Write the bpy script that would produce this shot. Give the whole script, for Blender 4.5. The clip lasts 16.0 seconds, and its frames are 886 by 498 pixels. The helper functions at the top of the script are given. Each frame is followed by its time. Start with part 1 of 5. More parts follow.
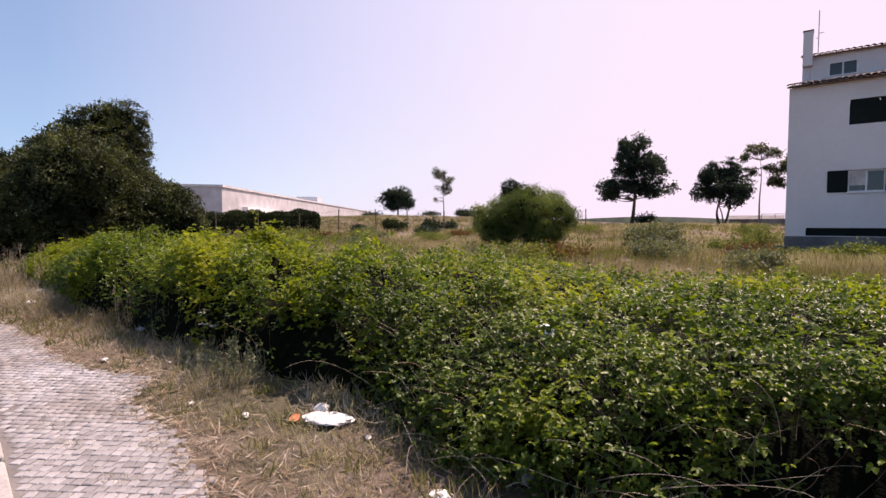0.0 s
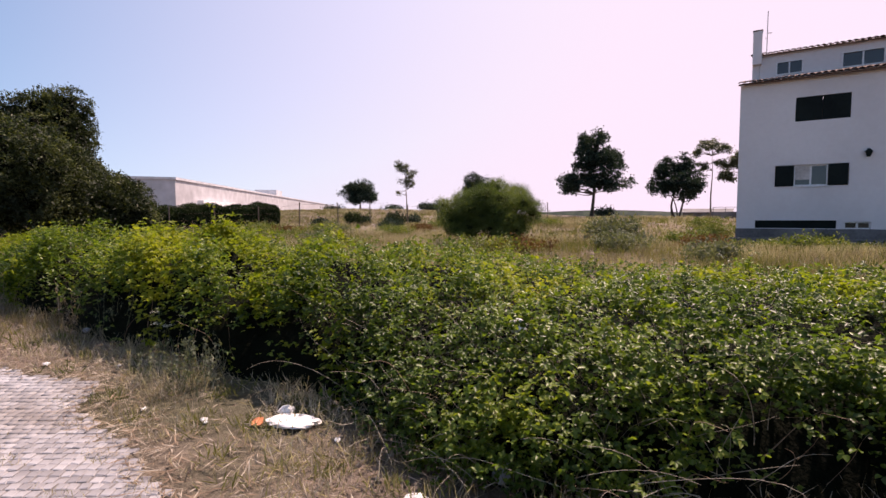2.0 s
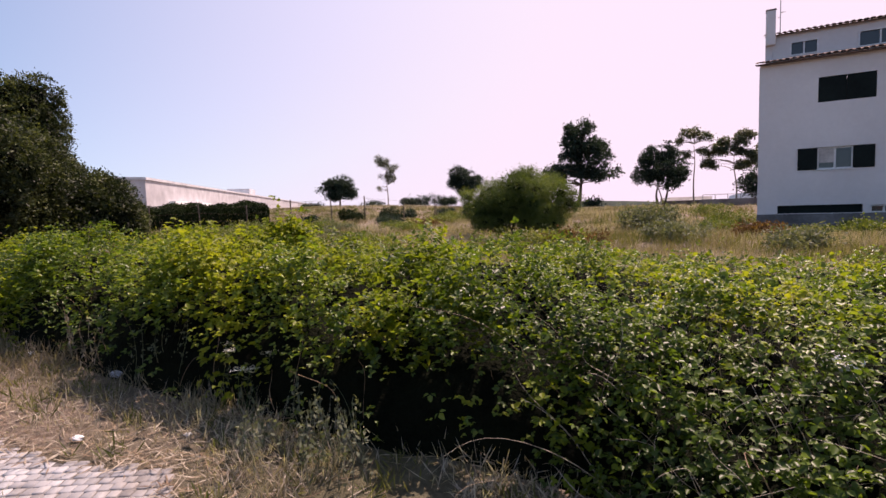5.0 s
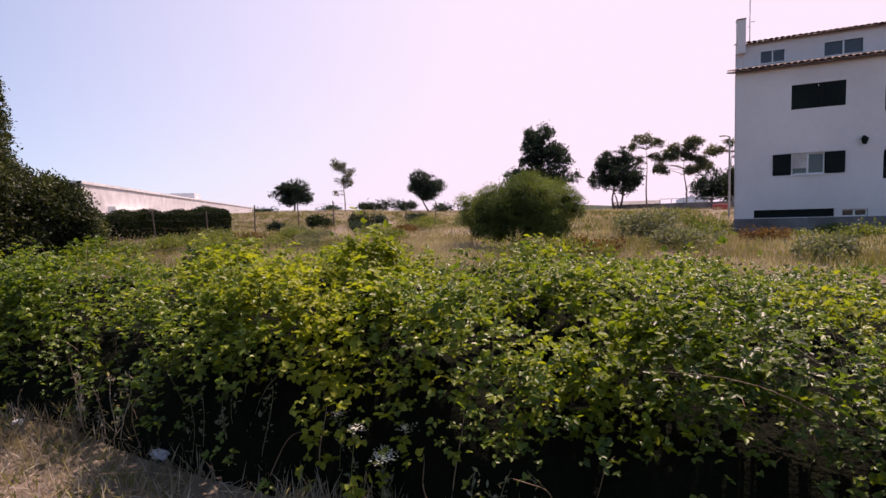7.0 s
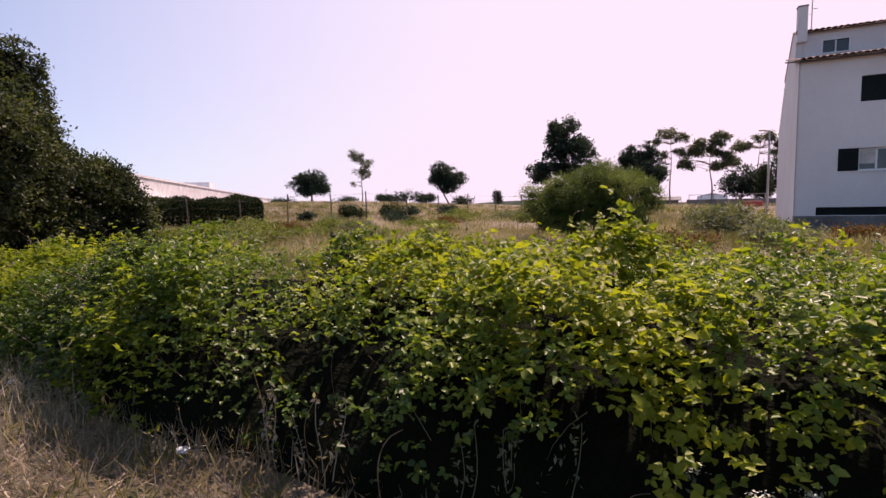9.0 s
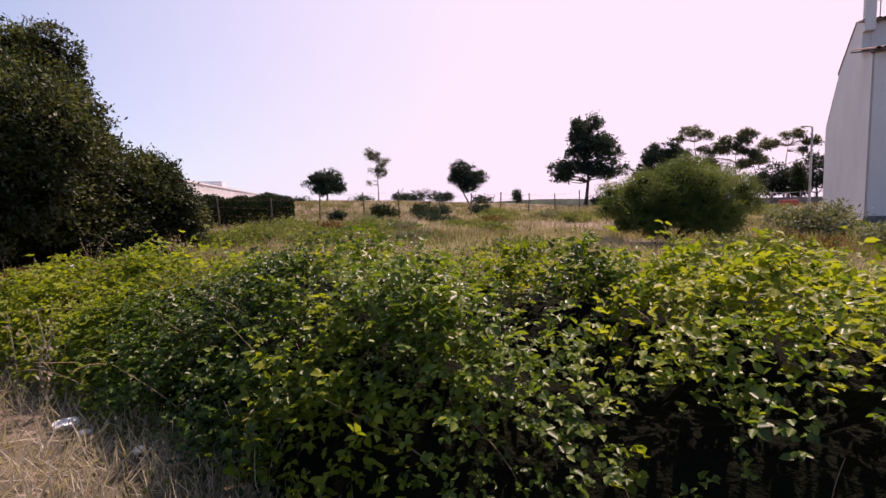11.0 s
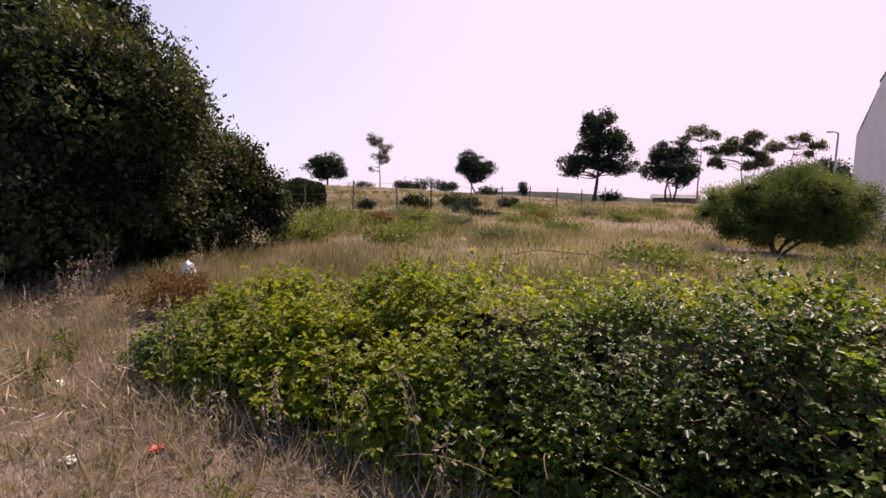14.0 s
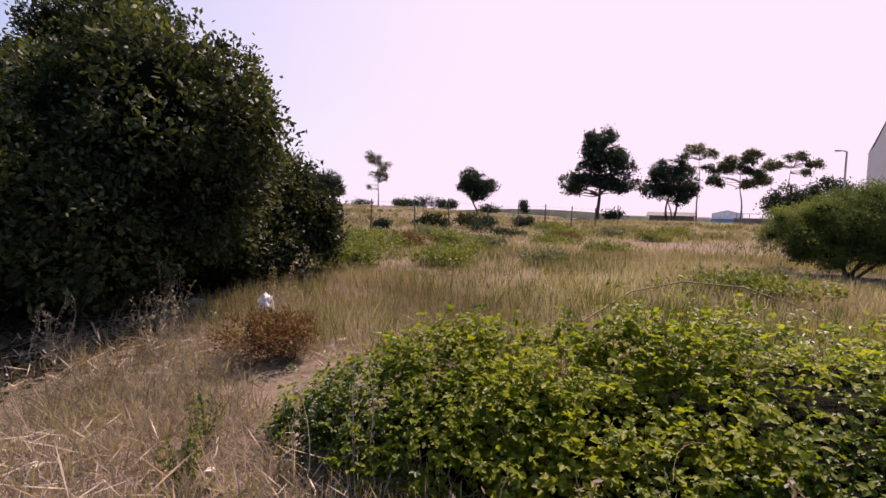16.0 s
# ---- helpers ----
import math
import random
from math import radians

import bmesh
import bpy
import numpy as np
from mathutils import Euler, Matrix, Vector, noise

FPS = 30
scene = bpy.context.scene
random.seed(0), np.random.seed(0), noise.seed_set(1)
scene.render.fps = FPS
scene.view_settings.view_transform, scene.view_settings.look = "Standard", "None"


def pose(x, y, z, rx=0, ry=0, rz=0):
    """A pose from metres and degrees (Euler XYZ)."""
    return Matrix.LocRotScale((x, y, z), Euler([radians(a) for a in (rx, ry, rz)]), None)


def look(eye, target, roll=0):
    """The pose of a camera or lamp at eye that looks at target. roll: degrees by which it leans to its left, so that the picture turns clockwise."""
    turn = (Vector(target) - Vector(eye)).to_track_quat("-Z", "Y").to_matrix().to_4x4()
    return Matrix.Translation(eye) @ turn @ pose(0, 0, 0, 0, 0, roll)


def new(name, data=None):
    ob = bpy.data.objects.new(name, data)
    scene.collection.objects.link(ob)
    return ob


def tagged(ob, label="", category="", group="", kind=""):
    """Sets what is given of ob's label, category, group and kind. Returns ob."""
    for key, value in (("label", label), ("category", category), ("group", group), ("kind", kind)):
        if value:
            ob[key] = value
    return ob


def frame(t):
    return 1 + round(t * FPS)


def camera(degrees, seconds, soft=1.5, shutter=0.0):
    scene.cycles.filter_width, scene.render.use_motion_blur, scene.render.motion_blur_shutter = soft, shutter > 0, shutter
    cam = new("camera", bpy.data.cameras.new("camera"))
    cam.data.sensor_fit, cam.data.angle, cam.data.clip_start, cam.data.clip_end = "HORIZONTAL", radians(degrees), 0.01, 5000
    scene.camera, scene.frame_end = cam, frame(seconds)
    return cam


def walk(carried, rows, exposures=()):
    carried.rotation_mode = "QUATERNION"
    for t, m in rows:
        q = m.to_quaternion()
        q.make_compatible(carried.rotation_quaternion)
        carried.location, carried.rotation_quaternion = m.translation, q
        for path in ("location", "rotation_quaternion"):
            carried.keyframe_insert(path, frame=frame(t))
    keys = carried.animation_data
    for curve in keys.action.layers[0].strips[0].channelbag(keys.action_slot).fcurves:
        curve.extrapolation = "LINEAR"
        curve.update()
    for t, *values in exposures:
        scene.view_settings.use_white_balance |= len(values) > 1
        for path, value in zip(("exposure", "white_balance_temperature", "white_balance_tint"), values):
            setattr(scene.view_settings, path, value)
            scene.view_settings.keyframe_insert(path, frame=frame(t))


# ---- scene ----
cam = camera(82.8, 16.0)
PATH = [
    (0, (0.66, -0.562, 1.621), (-0.544, 1.031, 1.51), -0.2),
    (0.5, (0.67, -0.563, 1.631), (-0.5, 1.055, 1.51), 0.0),
    (1, (0.657, -0.538, 1.621), (-0.488, 1.096, 1.479), 0.1),
    (1.5, (0.638, -0.534, 1.617), (-0.49, 1.112, 1.478), 0.1),
    (2, (0.533, -0.49, 1.612), (-0.549, 1.186, 1.475), -0.3),
    (2.5, (0.294, -0.409, 1.598), (-0.719, 1.308, 1.435), -0.8),
    (3, (-0.007, -0.295, 1.582), (-1.025, 1.418, 1.418), -0.6),
    (3.5, (-0.367, -0.214, 1.591), (-1.398, 1.492, 1.428), -0.9),
    (4, (-0.77, -0.144, 1.585), (-1.814, 1.553, 1.407), -1.4),
    (6.5, (-3.051, 0.073, 1.66), (-3.904, 1.878, 1.535), -2.3),
    (7, (-3.43, 0.156, 1.715), (-4.252, 1.974, 1.566), -2.0),
    (7.5, (-3.975, 0.078, 1.663), (-4.787, 1.9, 1.511), -1.1),
    (8, (-4.436, 0.031, 1.676), (-5.26, 1.844, 1.492), -1.0),
    (8.5, (-4.823, 0.073, 1.674), (-5.658, 1.881, 1.482), -1.2),
    (9, (-5.234, 0.243, 1.672), (-6.084, 2.045, 1.498), -1.1),
    (9.5, (-5.605, 0.297, 1.633), (-6.473, 2.09, 1.46), -1.2),
    (12, (-8.289, 0.744, 1.808), (-9.171, 2.53, 1.63), -0.9),
    (12.5, (-8.681, 0.522, 1.875), (-9.566, 2.307, 1.702), 0.2),
    (13, (-9.106, 0.297, 1.898), (-9.981, 2.086, 1.711), 1.0),
    (13.5, (-9.61, 0.334, 1.91), (-10.483, 2.123, 1.713), 1.6),
    (14, (-10.045, 0.281, 1.897), (-10.861, 2.093, 1.674), 1.2),
    (14.5, (-10.409, 0.28, 1.914), (-11.203, 2.105, 1.711), 1.6),
    (15, (-10.878, 0.268, 1.934), (-11.634, 2.11, 1.749), 1.4),
    (15.5, (-11.316, 0.304, 1.925), (-12.085, 2.143, 1.761), 1.2),
    (16, (-11.773, 0.371, 1.942), (-12.555, 2.205, 1.788), 1.2),
]
walk(cam, [(t, look(eye, target, roll)) for t, eye, target, roll in PATH], [(0.0, 0.55, 7500, 36), (8.0, 0.55, 7600, 40), (16.0, 0.55, 7650, 41)])

# ---- light ----
SUN_DIR = Vector((0.16, 0.98, 1.65)).normalized()      # towards the sun
world = bpy.data.worlds.new("sky")
scene.world = world
world.use_nodes = True
wn = world.node_tree
sky = wn.nodes.new("ShaderNodeTexSky")
sky.sky_type, sky.sun_disc = "NISHITA", False
sky.sun_elevation = math.asin(SUN_DIR.z)
sky.sun_rotation = math.atan2(SUN_DIR.x, SUN_DIR.y)
sky.air_density, sky.dust_density, sky.ozone_density = 1.0, 1.8, 1.5
# looking a little above the true horizon keeps the lowest sky pale instead of dusty yellow
way_up = wn.nodes.new("ShaderNodeTexCoord")
lift = wn.nodes.new("ShaderNodeMapping")
lift.inputs["Location"].default_value = (0, 0, 0.10)
wn.links.new(way_up.outputs["Generated"], lift.inputs["Vector"])
wn.links.new(lift.outputs[0], sky.inputs["Vector"])
clear = wn.nodes.new("ShaderNodeMix")                    # clearer blue than the plain sky model
clear.data_type, clear.blend_type = "RGBA", "MULTIPLY"
clear.inputs[0].default_value = 1.0
clear.inputs[7].default_value = (0.84, 1.10, 1.10, 1)
wn.links.new(sky.outputs[0], clear.inputs[6])
HAZE = (4.70, 4.80, 5.75, 1)
side = wn.nodes.new("ShaderNodeVectorMath")              # pale summer haze thickens low towards the sun's side
side.operation = "DOT_PRODUCT"
side.inputs[1].default_value = (math.sin(radians(10)), math.cos(radians(10)), 0)
wn.links.new(way_up.outputs["Generated"], side.inputs[0])
thick = wn.nodes.new("ShaderNodeMapRange")
thick.inputs["From Min"].default_value, thick.inputs["From Max"].default_value = 0.08, 0.98
wn.links.new(side.outputs["Value"], thick.inputs["Value"])
hazy = wn.nodes.new("ShaderNodeMix")
hazy.data_type = "RGBA"
hazy.inputs[7].default_value = HAZE
wn.links.new(thick.outputs[0], hazy.inputs[0])
wn.links.new(clear.outputs[2], hazy.inputs[6])
veil = wn.nodes.new("ShaderNodeMix")                     # and nowhere does the sky outshine it
veil.data_type, veil.blend_type = "RGBA", "DARKEN"
veil.inputs[0].default_value = 1.0
veil.inputs[7].default_value = HAZE
wn.links.new(hazy.outputs[2], veil.inputs[6])
wn.links.new(veil.outputs[2], wn.nodes["Background"].inputs[0])
wn.nodes["Background"].inputs[1].default_value = 0.125
sun = new("sun", bpy.data.lights.new("sun", "SUN"))
sun.data.energy, sun.data.angle, sun.data.color = 5.0, radians(0.53), (1.0, 0.94, 0.84)
sun.matrix_world = look((0, 0, 30), Vector((0, 0, 30)) - SUN_DIR)


# ---- materials ----
def material(name, rough=0.8, metal=0.0, spec=0.5):
    m = bpy.data.materials.new(name)
    m.use_nodes = True
    b = m.node_tree.nodes["Principled BSDF"]
    b.inputs["Roughness"].default_value, b.inputs["Metallic"].default_value = rough, metal
    b.inputs["Specular IOR Level"].default_value = spec
    return m, m.node_tree, b


def node(nt, kind, **values):
    n = nt.nodes.new(kind)
    for key, value in values.items():
        n.inputs[key.replace("_", " ")].default_value = value
    return n


def ramp(nt, source, stops):
    r = nt.nodes.new("ShaderNodeValToRGB")
    while len(r.color_ramp.elements) < len(stops):
        r.color_ramp.elements.new(0.5)
    for e, (p, c) in zip(r.color_ramp.elements, stops):
        e.position, e.color = p, (*c, 1)
    nt.links.new(source, r.inputs[0])
    return r.outputs[0]


def mixed(nt, fac, a, b, mode="MIX"):
    m = nt.nodes.new("ShaderNodeMix")
    m.data_type, m.blend_type = "RGBA", mode
    for sock, v in ((m.inputs[0], fac), (m.inputs[6], a), (m.inputs[7], b)):
        if isinstance(v, bpy.types.NodeSocket):
            nt.links.new(v, sock)
        else:
            sock.default_value = v if isinstance(v, float) else (*v, 1)
    return m.outputs[2]


def noise_of(nt, scale, detail=4.0, coord="Object", rough=0.55):
    tc = nt.nodes.new("ShaderNodeTexCoord")
    n = node(nt, "ShaderNodeTexNoise", Scale=scale, Detail=detail, Roughness=rough)
    nt.links.new(tc.outputs[coord], n.inputs["Vector"])
    return n.outputs["Fac"]


def bump(nt, b, height, strength, distance):
    n = node(nt, "ShaderNodeBump", Strength=strength, Distance=distance)
    nt.links.new(height, n.inputs["Height"])
    nt.links.new(n.outputs[0], b.inputs["Normal"])


def speckled(name, dark, light, scale, rough=0.85, fine=40.0, relief=0.3, depth=0.01, spec=0.4, metal=0.0, grit=0.22):
    """Two scales of variation and a fine relief."""
    m, nt, b = material(name, rough, metal, spec)
    big = ramp(nt, noise_of(nt, scale), ((0.3, dark), (0.7, light)))
    small = ramp(nt, noise_of(nt, fine, 6.0), ((0.3, (1 - grit,) * 3), (0.7, (1 + grit * 0.6,) * 3)))
    nt.links.new(mixed(nt, 1.0, big, small, "MULTIPLY"), b.inputs["Base Color"])
    bump(nt, b, noise_of(nt, fine * 1.5), relief, depth)
    return m


def foliage(name, colours, glow=0.35, patch=0.5, rough=0.42, spec=0.5, grain=0.6):
    """Leaves: every leaf its own shade, drifting in patches, with light passing through."""
    m, nt, b = material(name, rough, 0.0, spec)
    geo = nt.nodes.new("ShaderNodeNewGeometry")
    add = node(nt, "ShaderNodeMath")
    add.operation = "MULTIPLY_ADD"
    nt.links.new(noise_of(nt, patch, 2.0), add.inputs[0])
    add.inputs[1].default_value = 2.2
    scaled = node(nt, "ShaderNodeMath")
    scaled.operation = "MULTIPLY_ADD"
    nt.links.new(geo.outputs["Random Per Island"], scaled.inputs[0])
    scaled.inputs[1].default_value, scaled.inputs[2].default_value = grain, -0.6 - grain / 2
    nt.links.new(scaled.outputs[0], add.inputs[2])
    n = len(colours)
    col = ramp(nt, add.outputs[0], [(i / (n - 1), c) for i, c in enumerate(colours)])
    nt.links.new(col, b.inputs["Base Color"])
    tr = nt.nodes.new("ShaderNodeBsdfTranslucent")
    nt.links.new(mixed(nt, 1.0, col, (1.35, 1.40, 0.55), "MULTIPLY"), tr.inputs[0])
    mix = nt.nodes.new("ShaderNodeMixShader")
    mix.inputs[0].default_value = glow
    nt.links.new(b.outputs[0], mix.inputs[1])
    nt.links.new(tr.outputs[0], mix.inputs[2])
    nt.links.new(mix.outputs[0], nt.nodes["Material Output"].inputs[0])
    return m


M_BRAMBLE = foliage("bramble_leaf", ((0.016, 0.036, 0.008), (0.048, 0.088, 0.015), (0.100, 0.158, 0.022), (0.200, 0.240, 0.034)), 0.46, 0.6, 0.40, 0.32)
M_VINE = foliage("vine_leaf", ((0.060, 0.100, 0.010), (0.140, 0.185, 0.018), (0.250, 0.270, 0.030)), 0.52, 0.6, 0.46, 0.2)
M_OLIVE = foliage("grey_green_leaf", ((0.010, 0.017, 0.009), (0.027, 0.039, 0.018), (0.120, 0.140, 0.060)), 0.26, 0.9, 0.55, 0.18)
M_BUSH = foliage("feathery_leaf", ((0.038, 0.064, 0.022), (0.085, 0.124, 0.038), (0.170, 0.205, 0.066)), 0.42, 0.7, 0.6, 0.2)
M_FAR = foliage("dark_tree_leaf", ((0.014, 0.028, 0.024), (0.026, 0.046, 0.036), (0.048, 0.072, 0.050)), 0.22, 0.2, 0.7, 0.1)
M_EUC = foliage("gum_leaf", ((0.030, 0.045, 0.028), (0.060, 0.075, 0.040), (0.110, 0.115, 0.060)), 0.3, 0.2, 0.45)
M_HEDGE = foliage("hedge_leaf", ((0.010, 0.020, 0.010), (0.020, 0.034, 0.014), (0.034, 0.052, 0.020)), 0.2, 0.6, 0.7, 0.08)
M_SAGE = foliage("sage_leaf", ((0.070, 0.085, 0.055), (0.130, 0.145, 0.095), (0.200, 0.205, 0.140)), 0.3, 2.0, 0.7, 0.2)
M_WEED = foliage("weed_leaf", ((0.050, 0.080, 0.020), (0.100, 0.130, 0.030), (0.180, 0.185, 0.060)), 0.4, 1.5, 0.6, 0.3)
M_RUST = foliage("rusty_dry_leaf", ((0.075, 0.040, 0.020), (0.120, 0.065, 0.032), (0.190, 0.115, 0.060)), 0.3, 1.5, 0.8, 0.1)
M_STRAW = foliage("dry_grass", ((0.136, 0.106, 0.086), (0.242, 0.198, 0.164), (0.340, 0.290, 0.248), (0.470, 0.420, 0.374)), 0.35, 0.35, 0.8, 0.15)
M_GRASS = foliage("green_grass", ((0.060, 0.075, 0.025), (0.110, 0.120, 0.040), (0.200, 0.180, 0.080)), 0.35, 0.5, 0.7, 0.2)
M_BLOOM = foliage("white_bloom", ((0.600, 0.600, 0.560), (0.750, 0.740, 0.700)), 0.3, 3.0, 0.8, 0.1)
M_BARK = speckled("bark", (0.045, 0.035, 0.026), (0.120, 0.095, 0.070), 1.6, 0.9, 18.0, 0.8, 0.03)
M_PALEBARK = speckled("pale_bark", (0.150, 0.120, 0.095), (0.330, 0.285, 0.235), 0.9, 0.85, 9.0, 0.5, 0.02)
M_CANE = speckled("cane", (0.110, 0.060, 0.035), (0.300, 0.215, 0.135), 3.0, 0.7, 30.0, 0.3, 0.004)
M_DEADCANE = speckled("dead_cane", (0.230, 0.180, 0.130), (0.460, 0.400, 0.310), 3.0, 0.85, 30.0, 0.3, 0.004)
# dark tone of the ground leaves that imitate the broad tree's shade
M_CORE = speckled("litter_shade", (0.016, 0.018, 0.009), (0.050, 0.048, 0.024), 3.0, 0.95, 30.0, 1.0, 0.06, 0.1)
# near-black tone: the shade deep in foliage is put into the colour
M_INSIDE = speckled("painted_leaf_shade", (0.003, 0.004, 0.002), (0.008, 0.010, 0.005), 3.0, 0.95, 22.0, 1.0, 0.06, 0.05)
M_WALL = speckled("white_render", (0.600, 0.566, 0.560), (0.690, 0.656, 0.648), 0.35, 0.9, 7.0, 0.05, 0.002, grit=0.03)
M_PLINTH = speckled("grey_cement", (0.095, 0.090, 0.090), (0.210, 0.200, 0.196), 0.7, 0.9, 9.0, 0.4, 0.01)
M_TILE = speckled("clay_tile", (0.075, 0.045, 0.036), (0.170, 0.100, 0.076), 1.2, 0.85, 12.0, 0.3, 0.01)
M_SHUTTER = speckled("dark_green_shutter", (0.006, 0.010, 0.010), (0.011, 0.018, 0.017), 1.0, 0.8, 10.0, 0.1, 0.002, 0.12)
M_FRAME = speckled("white_frame", (0.62, 0.62, 0.62), (0.74, 0.74, 0.73), 2.0, 0.5, 20.0, 0.05, 0.001)
M_CURTAIN = speckled("curtain", (0.42, 0.38, 0.36), (0.60, 0.57, 0.54), 2.0, 0.9, 14.0, 0.2, 0.01)
M_METAL = speckled("grey_metal", (0.22, 0.22, 0.22), (0.36, 0.36, 0.36), 3.0, 0.5, 20.0, 0.1, 0.002, 0.5, 0.7)
M_IRON = speckled("rusty_post", (0.040, 0.030, 0.024), (0.110, 0.075, 0.055), 4.0, 0.85, 20.0, 0.3, 0.004)
M_WOODPOST = speckled("weathered_post", (0.070, 0.055, 0.042), (0.160, 0.130, 0.100), 4.0, 0.9, 20.0, 0.4, 0.006)
M_CLAD = speckled("pale_cladding", (0.440, 0.432, 0.450), (0.540, 0.532, 0.550), 0.05, 0.7, 0.6, 0.05, 0.01)
M_CLADROOF = speckled("grey_roof_sheet", (0.480, 0.480, 0.500), (0.600, 0.600, 0.620), 0.06, 0.5, 0.8, 0.05, 0.01)
M_WHITE = speckled("bright_white_panel", (0.76, 0.76, 0.76), (0.82, 0.82, 0.82), 0.2, 0.6, 2.0, 0.02, 0.002)
M_BLUE = speckled("blue_panel", (0.10, 0.26, 0.46), (0.14, 0.32, 0.54), 0.2, 0.5, 2.0, 0.02, 0.002)
M_RED = speckled("red_panel", (0.34, 0.05, 0.05), (0.46, 0.08, 0.07), 0.4, 0.6, 4.0, 0.02, 0.002)
M_PAPER = speckled("white_litter", (0.640, 0.625, 0.600), (0.800, 0.790, 0.780), 6.0, 0.6, 40.0, 0.3, 0.006)
M_ORANGE = speckled("orange_wrapper", (0.42, 0.12, 0.05), (0.62, 0.24, 0.10), 8.0, 0.5, 40.0, 0.2, 0.004)
M_REDBIT = speckled("red_wrapper", (0.40, 0.03, 0.03), (0.55, 0.06, 0.05), 8.0, 0.5, 40.0, 0.2, 0.004)
M_GREYBAG = speckled("grey_plastic", (0.22, 0.22, 0.25), (0.40, 0.40, 0.44), 6.0, 0.4, 40.0, 0.3, 0.006)
M_ROAD = speckled("asphalt", (0.045, 0.045, 0.047), (0.080, 0.078, 0.076), 0.6, 0.9, 120.0, 0.7, 0.006)
M_KERB = speckled("kerb_stone", (0.300, 0.285, 0.270), (0.440, 0.420, 0.400), 1.2, 0.85, 40.0, 0.4, 0.006)
M_BED = speckled("sandy_joint", (0.130, 0.120, 0.112), (0.215, 0.200, 0.188), 2.0, 0.95, 60.0, 0.6, 0.01)

m, nt, b = material("limestone_sett", 0.62, 0.0, 0.4)      # paving stones, each its own shade
info = nt.nodes.new("ShaderNodeObjectInfo")
geo = nt.nodes.new("ShaderNodeNewGeometry")
add = node(nt, "ShaderNodeMath")
nt.links.new(info.outputs["Random"], add.inputs[0])
nt.links.new(geo.outputs["Random Per Island"], add.inputs[1])
half = node(nt, "ShaderNodeMath", )
half.operation = "FRACT"
nt.links.new(add.outputs[0], half.inputs[0])
shade = ramp(nt, half.outputs[0], ((0.0, (0.215, 0.212, 0.216)), (0.5, (0.285, 0.284, 0.292)), (1.0, (0.37, 0.370, 0.380))))
dirt = ramp(nt, noise_of(nt, 1.3, 5.0), ((0.35, (0.72, 0.66, 0.60)), (0.6, (1.05, 1.05, 1.05))))
nt.links.new(mixed(nt, 1.0, shade, dirt, "MULTIPLY"), b.inputs["Base Color"])
bump(nt, b, noise_of(nt, 60.0, 5.0), 0.4, 0.006)
M_SETT = m

m, nt, b = material("dry_field_soil", 0.95, 0.0, 0.15)     # straw-strewn earth with greener patches
base = ramp(nt, noise_of(nt, 0.22, 6.0), ((0.35, (0.130, 0.098, 0.080)), (0.50, (0.215, 0.172, 0.142)), (0.62, (0.110, 0.102, 0.068))))
fine = ramp(nt, noise_of(nt, 14.0, 8.0, rough=0.7), ((0.3, (0.55, 0.53, 0.50)), (0.7, (1.30, 1.28, 1.22))))
nt.links.new(mixed(nt, 1.0, base, fine, "MULTIPLY"), b.inputs["Base Color"])
bump(nt, b, noise_of(nt, 22.0, 8.0, rough=0.7), 0.9, 0.05)
M_SOIL = m

m, nt, b = material("window_glass", 0.06, 0.0, 0.6)
b.inputs["Base Color"].default_value = (0.03, 0.04, 0.045, 1)
M_GLASS = m

rng = np.random.default_rng(7)


# ---- shapes ----
def mesh_object(name, verts, faces, mat, parent=None, label=""):
    """One mesh object from arrays of corners and of equal-sided faces."""
    verts, faces = np.asarray(verts, np.float32), np.asarray(faces, np.int32)
    me = bpy.data.meshes.new(name)
    n, k = faces.shape
    me.vertices.add(len(verts)), me.loops.add(n * k), me.polygons.add(n)
    me.vertices.foreach_set("co", verts.ravel())
    me.loops.foreach_set("vertex_index", faces.ravel())
    me.polygons.foreach_set("loop_start", np.arange(0, n * k, k, dtype=np.int32))
    me.update(calc_edges=True)
    me.materials.append(mat)
    ob = new(name, me)
    if parent:
        ob.parent = parent
    if label:
        tagged(ob, label)
    return ob


def smooth(ob):
    ob.data.polygons.foreach_set("use_smooth", np.ones(len(ob.data.polygons), bool))
    return ob


def part(name, bm, mat, parent=None, label=""):
    """Links a bmesh as one mesh object."""
    me = bpy.data.meshes.new(name)
    bm.to_mesh(me)
    bm.free()
    me.materials.append(mat)
    ob = new(name, me)
    if parent:
        ob.parent = parent
    if label:
        tagged(ob, label)
    return ob


def add_box(bm, x0, y0, z0, x1, y1, z1, bevel=0.0):
    vs = bmesh.ops.create_cube(bm, size=1.0, matrix=Matrix.Translation(((x0 + x1) / 2, (y0 + y1) / 2, (z0 + z1) / 2)) @ Matrix.Diagonal((x1 - x0, y1 - y0, z1 - z0, 1)))["verts"]
    if bevel:
        es = list({e for v in vs for e in v.link_edges})
        bmesh.ops.bevel(bm, geom=es, offset=bevel, segments=1, affect="EDGES")
    return bm


def box(x0, y0, z0, x1, y1, z1, bevel=0.0):
    return add_box(bmesh.new(), x0, y0, z0, x1, y1, z1, bevel)


def thing(name, label, category, group="", kind="", at=(0, 0, 0)):
    ob = tagged(new(name), label, category, group, kind)
    ob.location = at
    ob.empty_display_size = 0.2
    return ob


def unit(v):
    return v / np.maximum(np.linalg.norm(v, axis=-1, keepdims=True), 1e-9)


